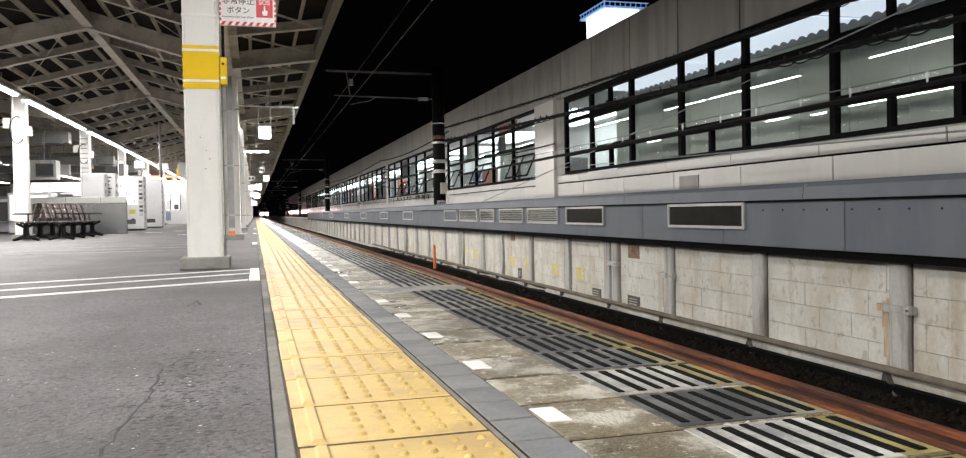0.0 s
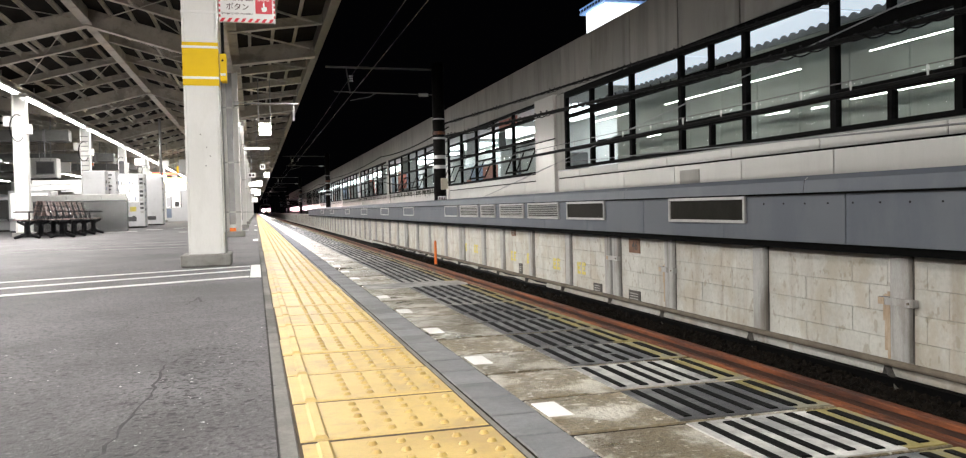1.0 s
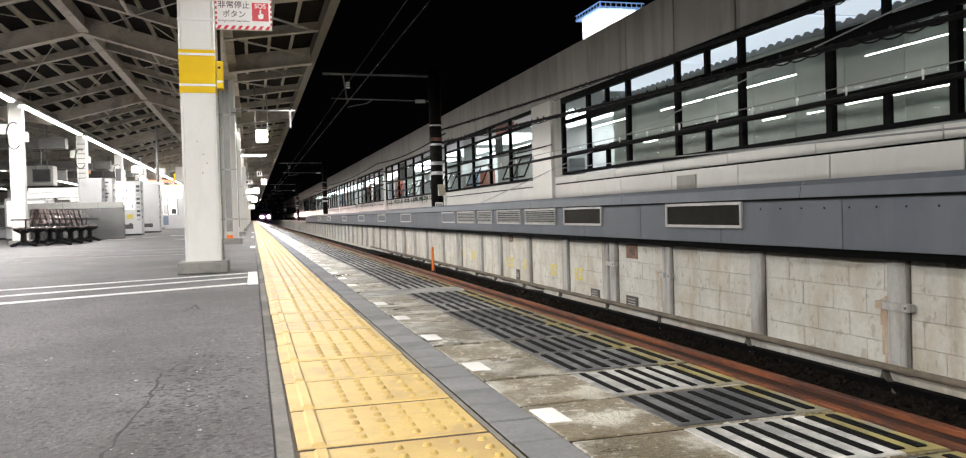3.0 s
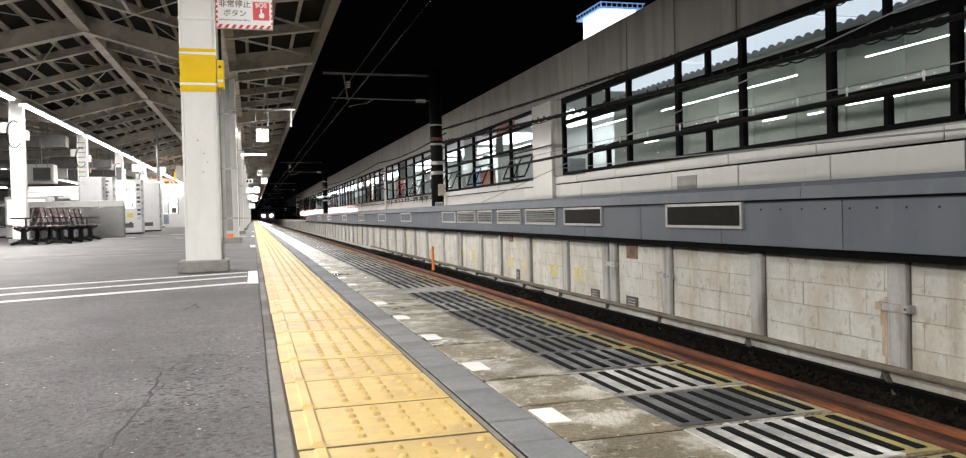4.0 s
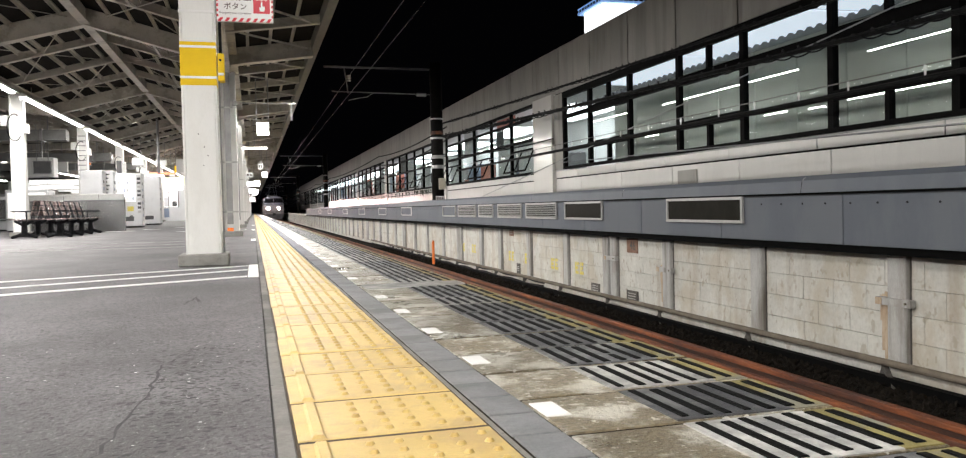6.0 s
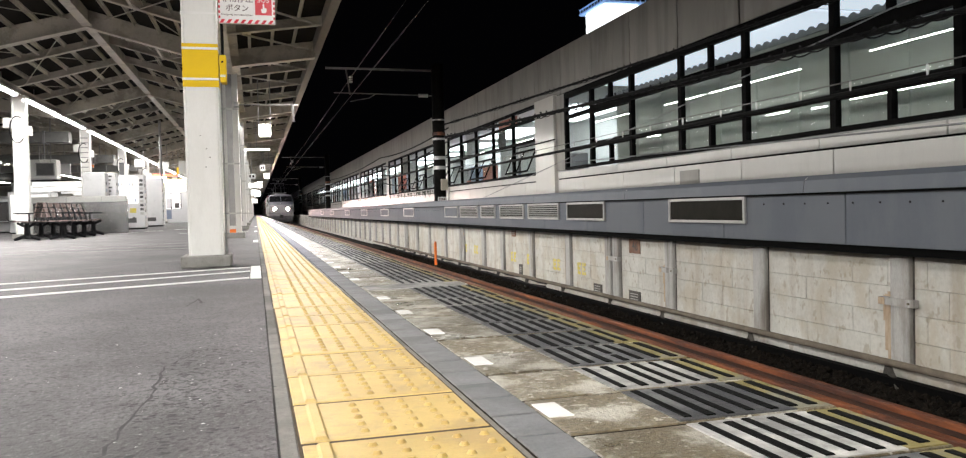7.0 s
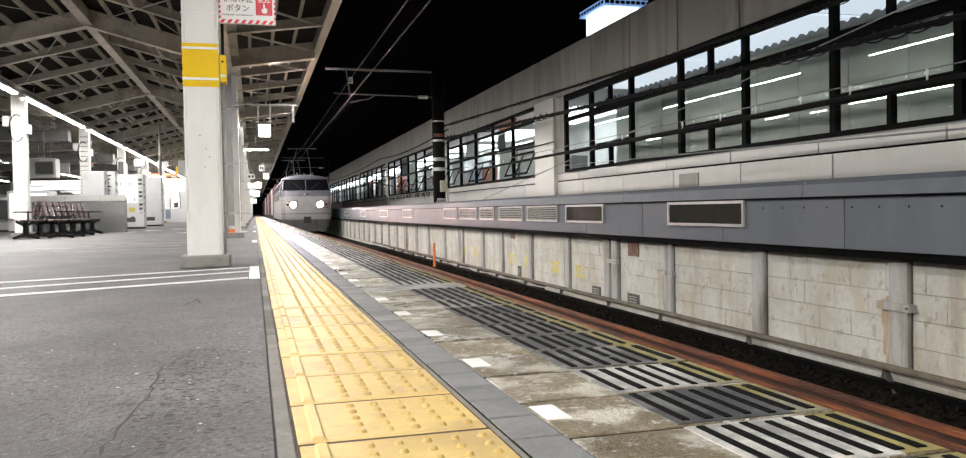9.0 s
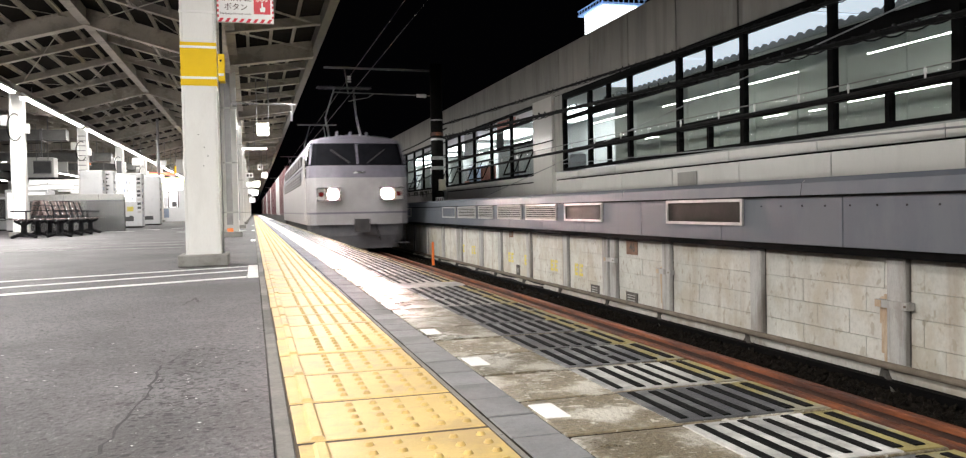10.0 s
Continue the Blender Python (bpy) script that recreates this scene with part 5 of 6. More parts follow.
# ---- overhead line, poles and cables ----
def line_pole(y, hgt, near):
    pl = thing("line_pole", (5.45, y, -1.02), "dark steel overhead line pole with pale bands", "pole", "line poles")
    part("shaft", S().tube((0, 0, 0), (0, 0, hgt), 0.19, 14), POLE_DARK, pl, smooth=True)
    for z, w, mtl in ((4.2, 0.02, VENT_METAL), (3.78, 0.05, RUST), (3.62, 0.03, VENT_METAL), (3.05, 0.05, VENT_METAL), (2.75, 0.05, VENT_METAL)):
        part("band", S().tube((0, 0, z - w), (0, 0, z + w), 0.205, 14), mtl, pl)
    if near:
        bevelled(part("box", S().box(-0.02, 0.17, -0.30, -0.18, 2.06, 2.40), SLEEVE, pl, "cream switch box"), 0.01)
        part("tag", S().box(-0.12, 0.12, -0.215, -0.20, 1.70, 1.86), SIGN_WHITE, pl, "small white striped tag")
        for k in range(4):
            part("tag_bar", S().box(-0.10 + k * 0.055, -0.07 + k * 0.055, -0.219, -0.215, 1.73, 1.83), INK, pl)
        part("arm", S().bar((0.15, 0, 1.72), (0.95, 0, 1.72), 0.05), GALV, pl)
    part("crossbeam", S().bar((0, 0, 5.70), (-3.35, 0, 5.72), 0.055), BEAM_GREY, pl)
    part("crossbeam", S().bar((0, 0, 4.94), (-3.12, 0, 5.0), 0.03), BEAM_GREY, pl)
    part("insulator", S().tube((-0.60, 0, 4.94), (-0.31, 0, 4.94), 0.055, 8), INSULATOR, pl, "ribbed white insulator")
    part("steady_arm", S().path([(-1.9, 0, 4.97), (-2.1, 0, 4.85), (-2.4, 0, 4.80), (-2.65, 0, 4.74)], 0.014), BEAM_GREY, pl)
    part("drop_rod", S().bar((-2.75, 0, 5.70), (-2.65, 0, 4.95), 0.035), BEAM_GREY, pl)
    for k in range(3):
        part("insulator", S().tube((-2.62, 0, 5.30 + k * 0.07), (-2.62, 0, 5.34 + k * 0.07), 0.06, 8), INSULATOR, pl)
    return pl


POLES = (24.3, 64.0, 104.0, 144.0, 184.0)
for y in POLES:
    line_pole(y, 5.9, y < 30)
for x, z, r in ((2.85, 3.92, 0.008), (2.85, 4.46, 0.007)):
    w = thing("overhead_wire", (x, 0, z), "taut bare overhead line wire above the track", "wire", "overhead wires")
    pts = []
    for i in range(66):
        y = -16 + i * 4.0
        k = ((y - 24.3) % 40.0) / 40.0
        pts.append((0.0, y, 0.0 if z < 4.2 else -0.20 * k * (1 - k)))
    part("wire", S().path(pts, r, 6), WIRE, w)

def sag_cable(a, b, sag, r, name="cable", material=None):
    a, b = Vector(a), Vector(b)
    c = thing("signal_cable", tuple(a), "black sagging cable along the building front", "cable", "facade cables")
    pts = []
    for i in range(13):
        t = i / 12
        p = (b - a) * t
        pts.append((p.x, p.y, p.z - sag * 4 * t * (1 - t)))
    part("strand", S().path(pts, r), material or BLACK_CABLE, c)
    return c


for a, b in zip(POLES, POLES[1:]):
    for k, z in enumerate((2.95, 2.55, 2.15, 1.80)):
        m = (a + b) / 2 - 6
        for p, q in ((a, m), (m, b)):
            sag_cable((5.75, p, z), (5.75, q, z), 0.16 + 0.06 * k, 0.024)


def rope_cable(a, b, sag, r, pitch, seed):
    """A cable bundle: a core with two strands wound loosely round it."""
    rng = random.Random(seed)
    a, b = Vector(a), Vector(b)
    c = thing("cable_bundle", tuple(a), "black bundle of loosely wound cables along the building front", "cable", "facade cables")
    n = 420
    core, wound = [], ([], [])
    for i in range(n + 1):
        t = i / n
        p = (b - a) * t
        p.z -= sag * 4 * t * (1 - t)
        core.append(tuple(p))
        ang, loose = 2 * math.pi * (b - a).length * t / pitch, r * (1.5 + 0.5 * math.sin(i * 0.21 + seed) + rng.uniform(-0.1, 0.1))
        for k in (0, 1):
            wound[k].append((p.x + loose * math.cos(ang + 3.1 * k), p.y, p.z + loose * math.sin(ang + 3.1 * k)))
    part("strand", S().path(core, r), BLACK_CABLE, c)
    for w in wound:
        part("strand", S().path(w, r * 0.30), BLACK_CABLE, c)


rope_cable((5.6, 24.3, 3.05), (7.6, 2.0, 3.00), 0.05, 0.024, 0.45, 3)
rope_cable((5.6, 24.3, 2.66), (7.6, 2.0, 2.40), 0.06, 0.036, 0.60, 5)
sag_cable((5.6, 24.3, 2.05), (7.7, 20.3, 2.25), 0.1, 0.016)
sag_cable((6.6, 24.3, 0.7), (7.9, 2.0, 3.6), 0.0, 0.010, material=GALV)
sag_cable((5.0, 2.0, 0.95), (7.8, 20.0, 1.60), 0.0, 0.010, material=GALV)
# cable hung from a carrier wire by clips
carrier = thing("carrier_cable", (6.0, 0, 0), "black cable hung by bright clips from a carrier wire", "cable")
part("carrier", S().tube((0, 2, 1.70), (0, 24, 1.72), 0.007, 5), WIRE, carrier)
part("cable", S().tube((0, 2, 1.575), (0, 24, 1.60), 0.028, 8), BLACK_CABLE, carrier)
for y in (4.1, 5.1, 6.14, 7.15, 7.95, 8.8, 9.6, 10.6, 11.6, 12.6, 13.7, 14.8, 15.9, 17.0, 18.2, 19.4, 20.6, 21.8):
    part("clip", S().tube((0, y, 1.71), (0, y, 1.58), 0.010, 6).tube((0, y, 1.655), (0, y, 1.70), 0.020, 6, 0.012), INSULATOR, carrier)

# ---- freight train ----
LOCO_GREY = surface("loco_grey_blue", (0.17, 0.16, 0.195), (0.22, 0.205, 0.245), 0.4, 3, 0.02, stain=(0.10, 0.10, 0.13), amount=0.3, stain_scale=2)
LOCO_PALE = surface("loco_pale", (0.36, 0.34, 0.35), (0.44, 0.42, 0.43), 0.4, 3, 0.02, stain=(0.35, 0.33, 0.33), amount=0.4, stain_scale=2)
LOCO_DARK = surface("loco_underframe", (0.035, 0.032, 0.035), (0.07, 0.065, 0.065), 0.7, 5, 0.1)
LOCO_SKIRT = surface("loco_skirt", (0.13, 0.125, 0.14), (0.19, 0.185, 0.20), 0.6, 4, 0.05)
LOCO_GLASS = surface("dark_windscreen", (0.01, 0.01, 0.012), (0.015, 0.015, 0.018), 0.08, 3, 0.0)
BOX_RED = surface("red_brown_container", (0.075, 0.014, 0.020), (0.12, 0.026, 0.034), 0.5, 2, 0.05, stain=(0.12, 0.035, 0.04), amount=0.5, vary=0.15)
BOX_WHITE = surface("white_container", (0.55, 0.55, 0.55), (0.66, 0.66, 0.66), 0.5, 2, 0.05, stain=(0.4, 0.37, 0.34), amount=0.5, vary=0.1)
HEADLIGHT = glow("headlight", (1.0, 0.66, 0.60), 12000)
TAIL_RED = surface("dark_red_lens", (0.12, 0.01, 0.01), (0.18, 0.02, 0.02), 0.15, 8, 0.0)
HEAD_RIM = surface("headlight_rim", (0.5, 0.5, 0.5), (0.6, 0.6, 0.6), 0.25, 8, 0.0, metal=0.8)


def nose(zrows, length):
    """Bands of the loco's body: each row gives height, setback of the front and half width."""
    s = S()
    n = None
    for z, back, w in zrows:
        plan = [(-w, length), (-w, back + 0.42), (-w + 0.05, back + 0.20), (-w + 0.22, back + 0.07), (-w * 0.45, back + 0.01), (0, back),
                (w * 0.45, back + 0.01), (w - 0.22, back + 0.07), (w - 0.05, back + 0.20), (w, back + 0.42), (w, length)]
        ring = [(x, y, z) for x, y in plan]
        k = len(s.v)
        s.v += ring
        if n is not None:
            m = len(ring)
            s.f += [(n + i, n + i + 1, k + i + 1, k + i) for i in range(m - 1)] + [(n + m - 1, n, k, k + m - 1)]
        n = k
    return s


beam_hood_mesh = S().tube((0, 0, 0), (0, 0, 0.235), 0.029, 10, 0.030, caps=False).mesh("hood", LOCO_DARK)
bulb_mesh = S().tube((0, 0, 0), (0, 0, 0.008), 0.028, 10).mesh("lamp", HEADLIGHT)
loco = thing("locomotive", (TRACK_X, 268, RAIL_Z), "electric freight locomotive in grey and white with lit headlights", "locomotive")
L = 18.2
part("skirt", nose([(0.18, 0.30, 1.15), (0.55, 0.16, 1.28), (0.86, 0.12, 1.32)], 2.2), LOCO_SKIRT, loco, "grey front skirt", smooth=False)
part("sill", nose([(0.86, 0.0, 1.40), (1.16, -0.02, 1.41)], L), LOCO_PALE, loco)
part("stripe", nose([(1.16, -0.035, 1.415), (1.21, -0.035, 1.415)], L), LOCO_GREY, loco)
part("lower_body", nose([(1.21, -0.02, 1.41), (2.16, 0.0, 1.41)], L), LOCO_PALE, loco, "pale lower body")
part("upper_body", nose([(2.16, 0.0, 1.405), (2.50, 0.085, 1.39)], L), LOCO_GREY, loco, "grey-blue upper body")
part("windscreen", nose([(2.50, 0.09, 1.395), (3.14, 0.44, 1.305)], 1.3), LOCO_GLASS, loco, "dark raked windscreen")
part("cab_side", nose([(2.54, 0.95, 1.39), (3.10, 1.0, 1.31)], L), LOCO_GREY, loco)
part("roof", nose([(3.14, 0.42, 1.315), (3.24, 0.49, 1.24), (3.34, 0.75, 0.95), (3.42, 1.05, 0.45), (3.44, 1.2, 0.1)], L), LOCO_GREY, loco, "rounded grey roof")
for x in (-1.33, -0.02, 1.33):
    part("pillar", S().bar((x * 0.99, 0.12 + abs(x) * 0.12, 2.54), (x * 0.94, 0.43 + abs(x) * 0.10, 3.10), 0.05), LOCO_GREY if x else LOCO_DARK, loco)
for s in (-1, 1):
    part("wiper", S().bar((s * 0.25, 0.10, 2.57), (s * 0.75, 0.28, 2.95), 0.02), LOCO_DARK, loco)
    hl = part("headlight_housing", S().box(-0.32, 0.32, -0.185, -0.165, -0.03, 0.22).box(-0.32, 0.32, 0.165, 0.185, -0.03, 0.22).box(-0.32, -0.30, -0.165, 0.165, -0.03, 0.22)
              .box(0.30, 0.32, -0.165, 0.165, -0.03, 0.22).box(-0.30, 0.30, -0.165, 0.165, -0.03, 0.01), HEAD_RIM, loco, "rectangular chrome headlight housing")
    hl.matrix_local = Matrix.Translation((s * 0.86, -0.02, 1.70)) @ pose(0, 0, 0, 90, 0, 0)
    part("bezel", S().box(s * 0.20 - 0.09, s * 0.20 + 0.09, -0.15, 0.15, 0.01, 0.15), VENT_METAL, hl)
    part("tail_lens", S().tube((s * 0.20, 0, 0.15), (s * 0.20, 0, 0.185), 0.075, 14, 0.062), TAIL_RED, hl, "dark red tail lamp lens")
    # Cluster of hooded lamps, added to narrow the beam and widen the glare.
    for row, n in ((-2, 3), (-1, 4), (0, 5), (1, 4), (2, 3)):
        for k in range(n):
            c = (-s * 0.115 + (k - (n - 1) / 2) * 0.062, row * 0.056, 0.012)
            part("hood", beam_hood_mesh, LOCO_DARK, hl, at=c)
            part("lamp", bulb_mesh, HEADLIGHT, hl, at=c)
    part("step", S().box(s * 1.2 - 0.15, s * 1.2 + 0.15, 0.0, 0.35, 0.30, 0.34), LOCO_DARK, loco)
    part("handrail", S().tube((s * 1.40, 0.5, 1.2), (s * 1.40, 0.5, 2.2), 0.018, 6), HEAD_RIM, loco)
part("coupler", S().box(-0.14, 0.14, -0.45, 0.3, 0.70, 0.98).box(-0.2, 0.2, -0.52, -0.36, 0.66, 1.02), LOCO_DARK, loco, "dark knuckle coupler")
part("number_bar", S().box(-0.16, 0.16, -0.012, 0.0, 2.27, 2.33), HEAD_RIM, loco, "small pale bar in place of the number")
part("hose", S().path([(0.45, 0.05, 0.9), (0.45, -0.12, 0.7), (0.52, -0.1, 0.5), (0.55, 0.1, 0.42)], 0.025), LOCO_DARK, loco)
part("underframe", S().box(-1.2, 1.2, 1.6, L - 0.5, 0.35, 0.86), LOCO_DARK, loco)
for x in (-1.412, 1.412):
    part("cab_door", S().box(x - 0.012, x + 0.012, 1.15, 1.80, 0.95, 2.75), LOCO_PALE, loco, "cab side door")
    part("cab_window", S().box(x - 0.015, x + 0.015, 0.62, 1.05, 2.20, 2.75), LOCO_GLASS, loco)
    for i in range(9):
        y = 3.0 + i * 1.5
        part("side_louvre", S().box(x - 0.014, x + 0.014, y, y + 1.2, 2.05, 2.42), LOCO_DARK, loco)
        for k in range(4):
            part("louvre_slat", S().box(x - 0.022, x + 0.022, y, y + 1.2, 2.09 + k * 0.09, 2.115 + k * 0.09), LOCO_PALE, loco)
        part("upper_window", S().box(x * 0.978 - 0.03, x * 0.978 + 0.03, y, y + 1.0, 2.62, 2.92), LOCO_DARK, loco)
for i, y in enumerate((1.9, 4.4, 7.6, 10.1, 13.4, 15.9)):
    for x in (-0.53, 0.53):
        part("wheel", S().tube((x - 0.06, y, 0.56), (x + 0.06, y, 0.56), 0.56, 24), LOCO_DARK, loco)
for y in (3.2, 14.5):
    pg = part("pantograph", S().box(-0.6, 0.6, y - 0.2, y + 0.2, 3.44, 3.52), GALV, loco, "raised grey pantograph")
    for side in (-1, 1):
        part("lower_arm", S().bar((side * 0.5, y, 3.5), (side * 0.5, y + 1.2, 4.3), 0.04), GALV, pg)
        part("upper_arm", S().bar((side * 0.5, y + 1.2, 4.3), (side * 0.3, y + 0.2, 5.10), 0.03), GALV, pg)
    part("collector_strip", S().bar((-0.85, y + 0.2, 5.12), (0.85, y + 0.2, 5.12), 0.05), GALV, pg)
for x, y in ((-0.4, 1.9), (0.0, 2.0), (0.5, 2.1)):
    part("roof_insulator", S().tube((x, y, 3.38), (x, y, 3.60), 0.04, 8), LOCO_GREY, loco)
part("roof_box", S().slab(-0.7, 0.7, 6, 12, 3.40, 3.70, 0.05), LOCO_DARK, loco)


def wagon(y):
    w = thing("container_wagon", (TRACK_X, y, RAIL_Z), "flat container wagon of the freight train", "wagon", "freight wagons")
    part("deck", S().box(-1.3, 1.3, 0.3, 19.9, 0.92, 1.05), LOCO_DARK, w)
    part("side_beam", S().box(-1.30, -1.22, 0.3, 19.9, 0.62, 0.92), LOCO_DARK, w)
    part("side_beam", S().box(1.22, 1.30, 0.3, 19.9, 0.62, 0.92), LOCO_DARK, w)
    for c in (2.6, 4.5, 15.7, 17.6):
        for x in (-0.53, 0.53):
            part("wheel", S().tube((x - 0.06, c, 0.43), (x + 0.06, c, 0.43), 0.43, 16), LOCO_DARK, w)
    for c in (3.5, 16.6):
        part("bogie_frame", S().box(-0.95, -0.75, c - 1.4, c + 1.4, 0.35, 0.65).box(0.75, 0.95, c - 1.4, c + 1.4, 0.35, 0.65), LOCO_DARK, w)
    return w


def container(y, white):
    c = thing("freight_container", (TRACK_X, y, RAIL_Z + 1.05), ("white" if white else "red-brown") + " corrugated freight container on a wagon", "container", "freight containers")
    mtl = BOX_WHITE if white else BOX_RED
    part("body", S().box(-1.21, 1.21, 0.03, 3.69, 0.02, 2.46), mtl, c)
    rb = S()
    for i in range(14):
        yy = 0.14 + i * 0.26
        for x in (-1.225, 1.21):
            rb.box(x, x + 0.015, yy, yy + 0.12, 0.12, 2.36)
    part("side_ribs", rb, mtl, c)
    part("frame", S().box(-1.235, 1.235, 0, 0.10, 0, 0.12).box(-1.235, 1.235, 0, 0.10, 2.38, 2.48).box(-1.235, -1.12, 0, 0.10, 0.12, 2.38).box(1.12, 1.235, 0, 0.10, 0.12, 2.38)
         .box(-1.235, 1.235, 3.62, 3.72, 2.38, 2.48), mtl, c)
    for x in (-0.5, -0.2, 0.2, 0.5):
        part("lock_rod", S().tube((x, -0.01, 0.1), (x, -0.01, 2.4), 0.02, 6), HEAD_RIM, c)
    return c


TRAIN = [(loco, 0.0)]
for i in range(6):
    TRAIN.append((wagon(290 + 20.4 * i), L + 0.4 + 20.4 * i))
    for k in range(5):
        TRAIN.append((container(290 + 20.4 * i + 0.5 + 3.9 * k, (i * 5 + k) in (3, 4, 9, 14, 15, 22)), L + 0.4 + 20.4 * i + 0.5 + 3.9 * k))

# ---- paving pieces of the platform edge ----
paving = thing("tactile_paving", (0.075, 0, 0), "yellow tactile paving tiles with studs and a guide bar", "paving", kind="structure")


def tactile_tile(sides):
    w, d = 0.419, TILE - 0.015
    s = S().slab(0, w, 0, d, -0.03, 0.001, 0.004)
    s.add([(0.030, 0.010, 0.001), (0.062, 0.010, 0.001), (0.062, d - 0.010, 0.001), (0.030, d - 0.010, 0.001),
           (0.036, 0.016, 0.008), (0.056, 0.016, 0.008), (0.056, d - 0.016, 0.008), (0.036, d - 0.016, 0.008)],
          [(4, 5, 6, 7), (0, 1, 5, 4), (1, 2, 6, 5), (2, 3, 7, 6), (3, 0, 4, 7)])
    for i in range(5):
        for j in range(5):
            s.tube((0.143 + i * 0.0603, 0.047 + j * 0.062, 0.0), (0.143 + i * 0.0603, 0.047 + j * 0.062, 0.0085), 0.0120, sides, 0.0060)
    me = s.mesh("tile", YELLOW_TILE)
    me.materials.append(STUD)
    for poly in me.polygons:
        if poly.index >= 15:
            poly.material_index = 1
    return me


fine, coarse = tactile_tile(10), tactile_tile(5)
Y0 = 1.746 - TILE * 6
part("bed", S().box(-0.004, 0.422, -40, FAR, -0.035, -0.0025), TILE_GROUT, paving)
rng = random.Random(5)
for i in range(300):
    ob = part("tile", fine if i < 40 else coarse, YELLOW_TILE, paving, at=(rng.uniform(-0.0015, 0.0015), Y0 + i * TILE + 0.003, rng.uniform(-0.002, 0.001)))
rest = S()
for i in [*range(-108, 0), *range(300, 900)]:
    rest.slab(0, 0.419, Y0 + i * TILE, Y0 + (i + 1) * TILE - 0.006, -0.03, 0.001, 0.004)
tagged(part("far_tiles", rest, YELLOW_TILE, paving), kind="stuff")

kerb = thing("grey_paving_band", (0.517, 0, 0), "band of grey paving blocks beside the yellow tiles", "paving", kind="structure")
kb = S().slab(0, 0.112, 0, 0.172, -0.03, 0.0, 0.002).mesh("block", KERB)
for i in range(300):
    part("block", kb, KERB, kerb, at=(rng.uniform(-0.001, 0.001), 0.2 + i * 0.180, rng.uniform(-0.002, 0.0005)))
rest = S()
for i in [*range(-220, 0), *range(300, 1400)]:
    rest.slab(0, 0.112, 0.2 + i * 0.18, 0.376 + i * 0.18, -0.03, 0.0, 0.003)
tagged(part("far_blocks", rest, KERB, kerb), kind="stuff")

part("bed", S().box(-0.004, 0.116, -40, FAR, -0.035, -0.0045), GROUT, kerb)
edge = thing("platform_edge_slabs", (0.632, 0, 0), "worn concrete edge slabs with black anti-slip strips", "paving", kind="structure")
WS = EDGE - 0.632
part("bed", S().box(-0.004, WS - 0.01, -40, FAR, -0.10, -0.0035), GROUT, edge)
slab_mesh = S().slab(0, WS, 0, SLABP - 0.019, -0.10, 0.0, 0.002).mesh("slab", SLAB)
field = S().slab(0.262, 0.565, 0.004, SLABP - 0.021, 0.0, 0.003, 0.001)
field_w, field_g = field.mesh("grip_field", GROOVE_WHITE), field.mesh("grip_field", GROOVE_GREY)
full_w = S().slab(0.02, WS - 0.02, 0.004, SLABP - 0.022, 0.0, 0.003, 0.001).mesh("painted_field", GROOVE_WHITE)
yel = S().slab(0.567, WS - 0.008, 0.004, SLABP - 0.021, 0.0, 0.003, 0.001).mesh("edge_paint", EDGE_YELLOW)
strip_rng = random.Random(11)
strip_meshes = []
for v in range(5):
    one = []
    for k in range(7):
        x = 0.283 + k * 0.0545 + strip_rng.uniform(-0.003, 0.003)
        w = strip_rng.uniform(0.018, 0.025)
        cut = strip_rng.uniform(0.10, 0.2)
        s = S().slab(x, x + w, 0.016 + strip_rng.uniform(0, 0.012), SLABP - 0.032 - strip_rng.uniform(0, 0.014), 0.0, 0.0062, 0.002)
        if strip_rng.random() < 0.2:
            s = S().slab(x, x + w, 0.02, cut, 0.0, 0.006, 0.002).slab(x, x + w, cut + 0.03, SLABP - 0.03, 0.0, 0.006, 0.002)
        one.append(s.mesh("anti_slip_strip", GROOVE_BLACK))
    strip_meshes.append(one)
white_mesh = S().slab(0.004, 0.064, 0, 0.13, 0.0, 0.003, 0.001).mesh("white_mark", SIGN_WHITE)
YS = 1.61 - SLABP * 5
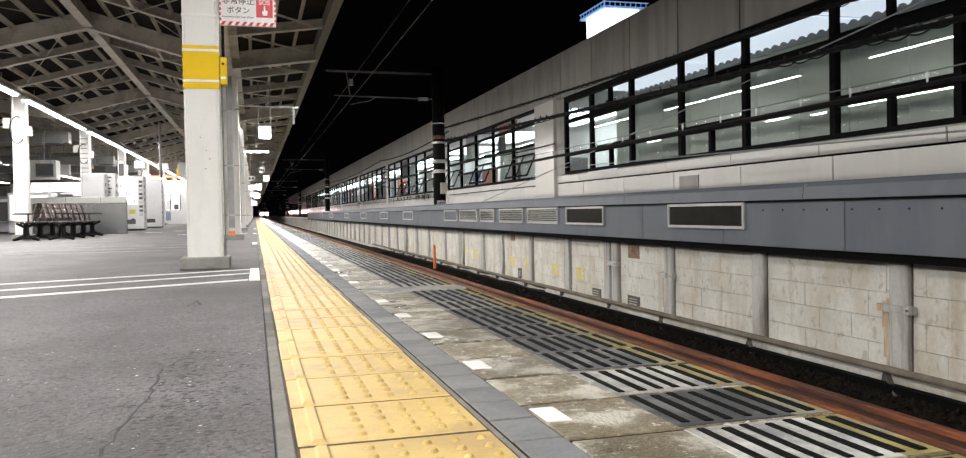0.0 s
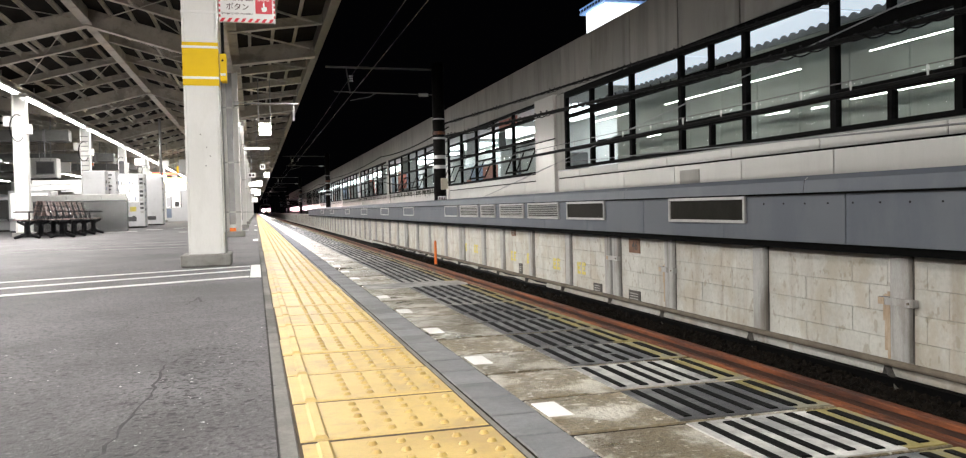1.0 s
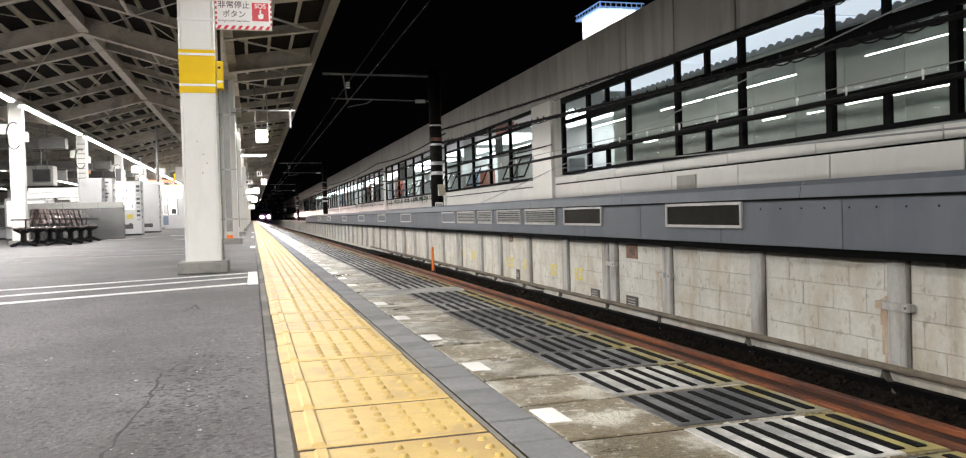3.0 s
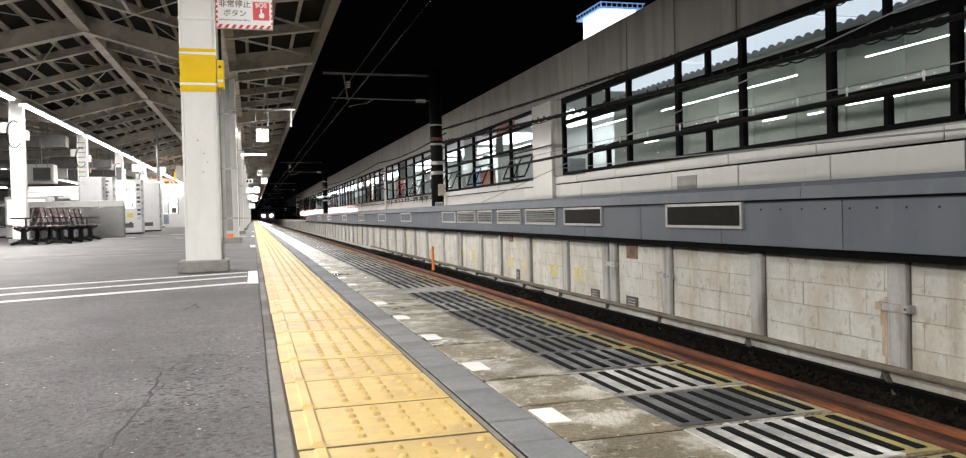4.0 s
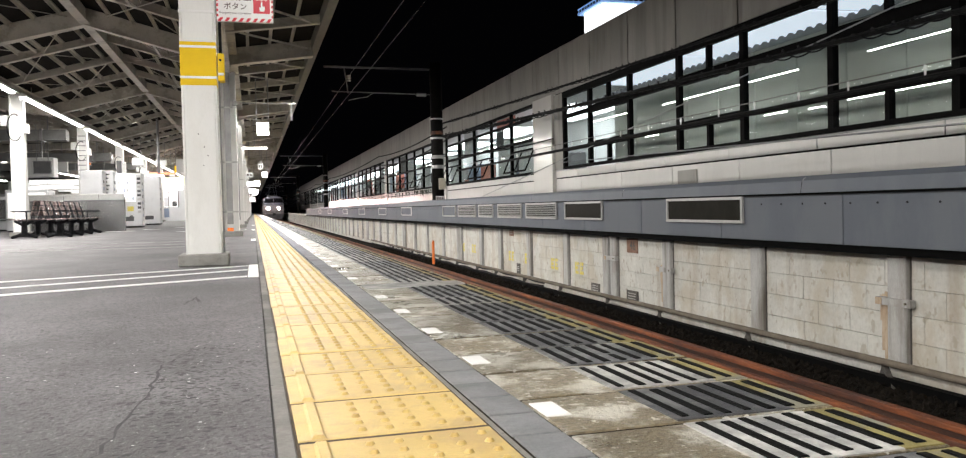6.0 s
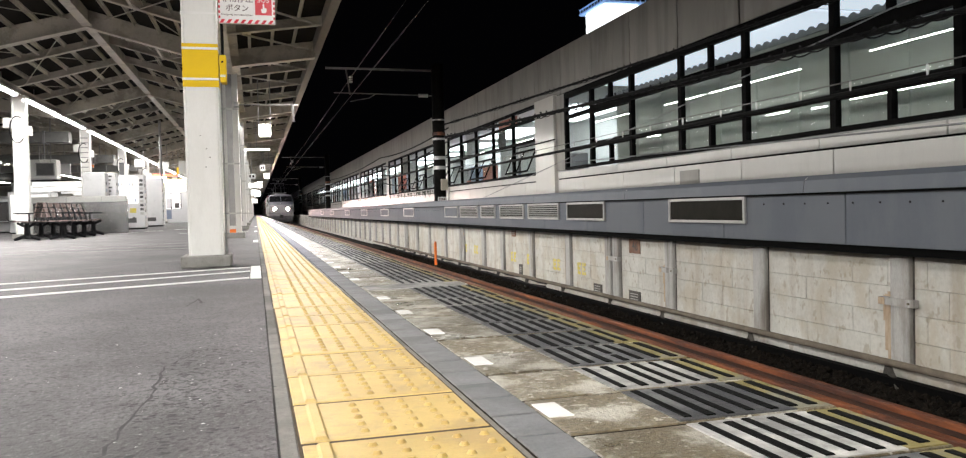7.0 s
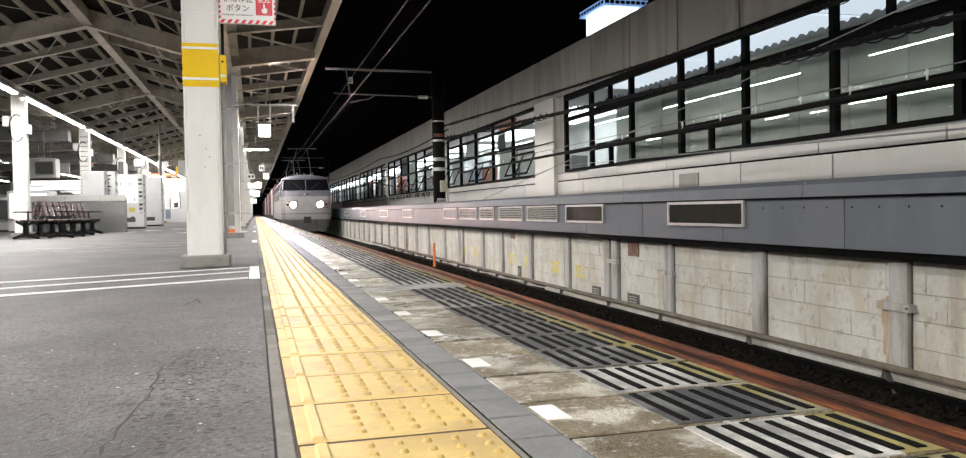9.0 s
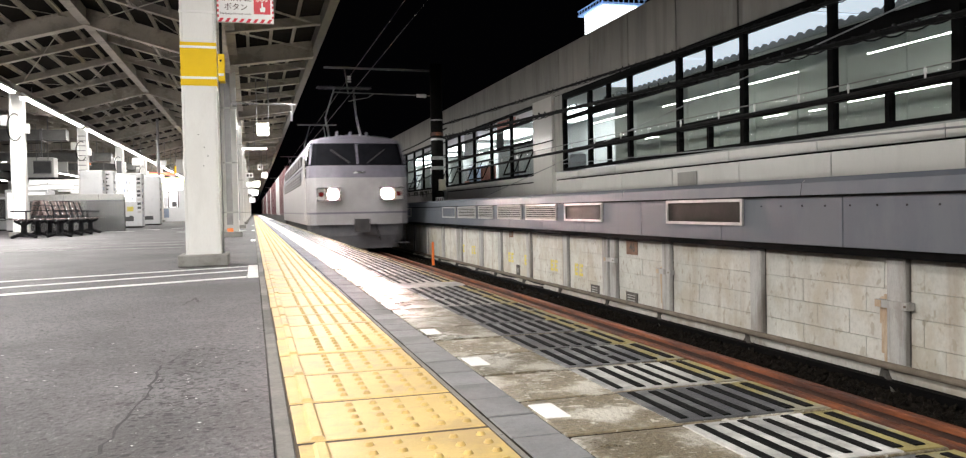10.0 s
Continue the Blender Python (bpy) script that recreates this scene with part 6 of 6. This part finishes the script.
for i in range(260):
    y = YS + i * SLABP
    sb = part("slab", slab_mesh, SLAB, edge, at=(0, y, rng.uniform(-0.001, 0.002)))
    if i > 160:
        continue
    if i == 15:
        part("painted_field", full_w, GROOVE_WHITE, sb)
        continue
    part("grip_field", field_w if i in (4, 6, 12) or (i > 12 and rng.random() < 0.3) else field_g, GROOVE_WHITE, sb)
    part("edge_paint", yel, EDGE_YELLOW, sb)
    for me in strip_meshes[rng.randrange(5)] if i < 70 else strip_meshes[0]:
        part("anti_slip_strip", me, GROOVE_BLACK, sb)
    if i % 2 == 1:
        part("white_mark", white_mesh, SIGN_WHITE, sb, at=(0, 0.14, 0))
rest = S()
for i in [*range(-118, 0), *range(260, 960)]:
    rest.slab(0, WS, YS + i * SLABP, YS + (i + 1) * SLABP - 0.006, -0.10, 0.0, 0.004)
tagged(part("far_slabs", rest, SLAB, edge), kind="stuff")

# ---- wall blocks ----
COURSE, BW = 0.210, 0.405
bs = S().slab(-BW / 2 + 0.0016, BW / 2 - 0.0016, -COURSE / 2 + 0.0018, COURSE / 2 - 0.0018, 0, 0.014, 0.0012)
bs.v = [(0.012 - z, x, y) for x, y, z in bs.v]
block_mesh = bs.mesh("block", BLOCK)
far_blocks = S()
count = 0
for i in range(int(150 / BW)):
    for j in range(5):
        y = 2.2 + i * BW + (BW / 2 if j % 2 else 0)
        z = -0.855 + COURSE * (j + 0.5)
        if count < 300:
            part("block", block_mesh, BLOCK, wall, at=(rng.uniform(-0.002, 0.001), y, z))
            count += 1
        else:
            far_blocks.box(-0.002, 0.012, y - BW / 2 + 0.005, y + BW / 2 - 0.005, z - COURSE / 2 + 0.005, z + COURSE / 2 - 0.005)
tagged(part("far_blocks", far_blocks, BLOCK, wall), kind="stuff")
part("far_face", S().box(0.0, 0.012, 152, 320, -0.855, 0.08), BLOCK, wall)


# ---- movement ----
def motions():
    """The train comes in at a steady speed."""
    times = [0, 0.04] + [0.5 * i for i in range(1, 20)] + [9.8, 9.96, 10.0]
    for ob, back in TRAIN:
        walk(ob, [(t, pose(TRACK_X, 22.6 + 24.5 * (10.0 - t) + back, ob.location.z)) for t in times])


motions()
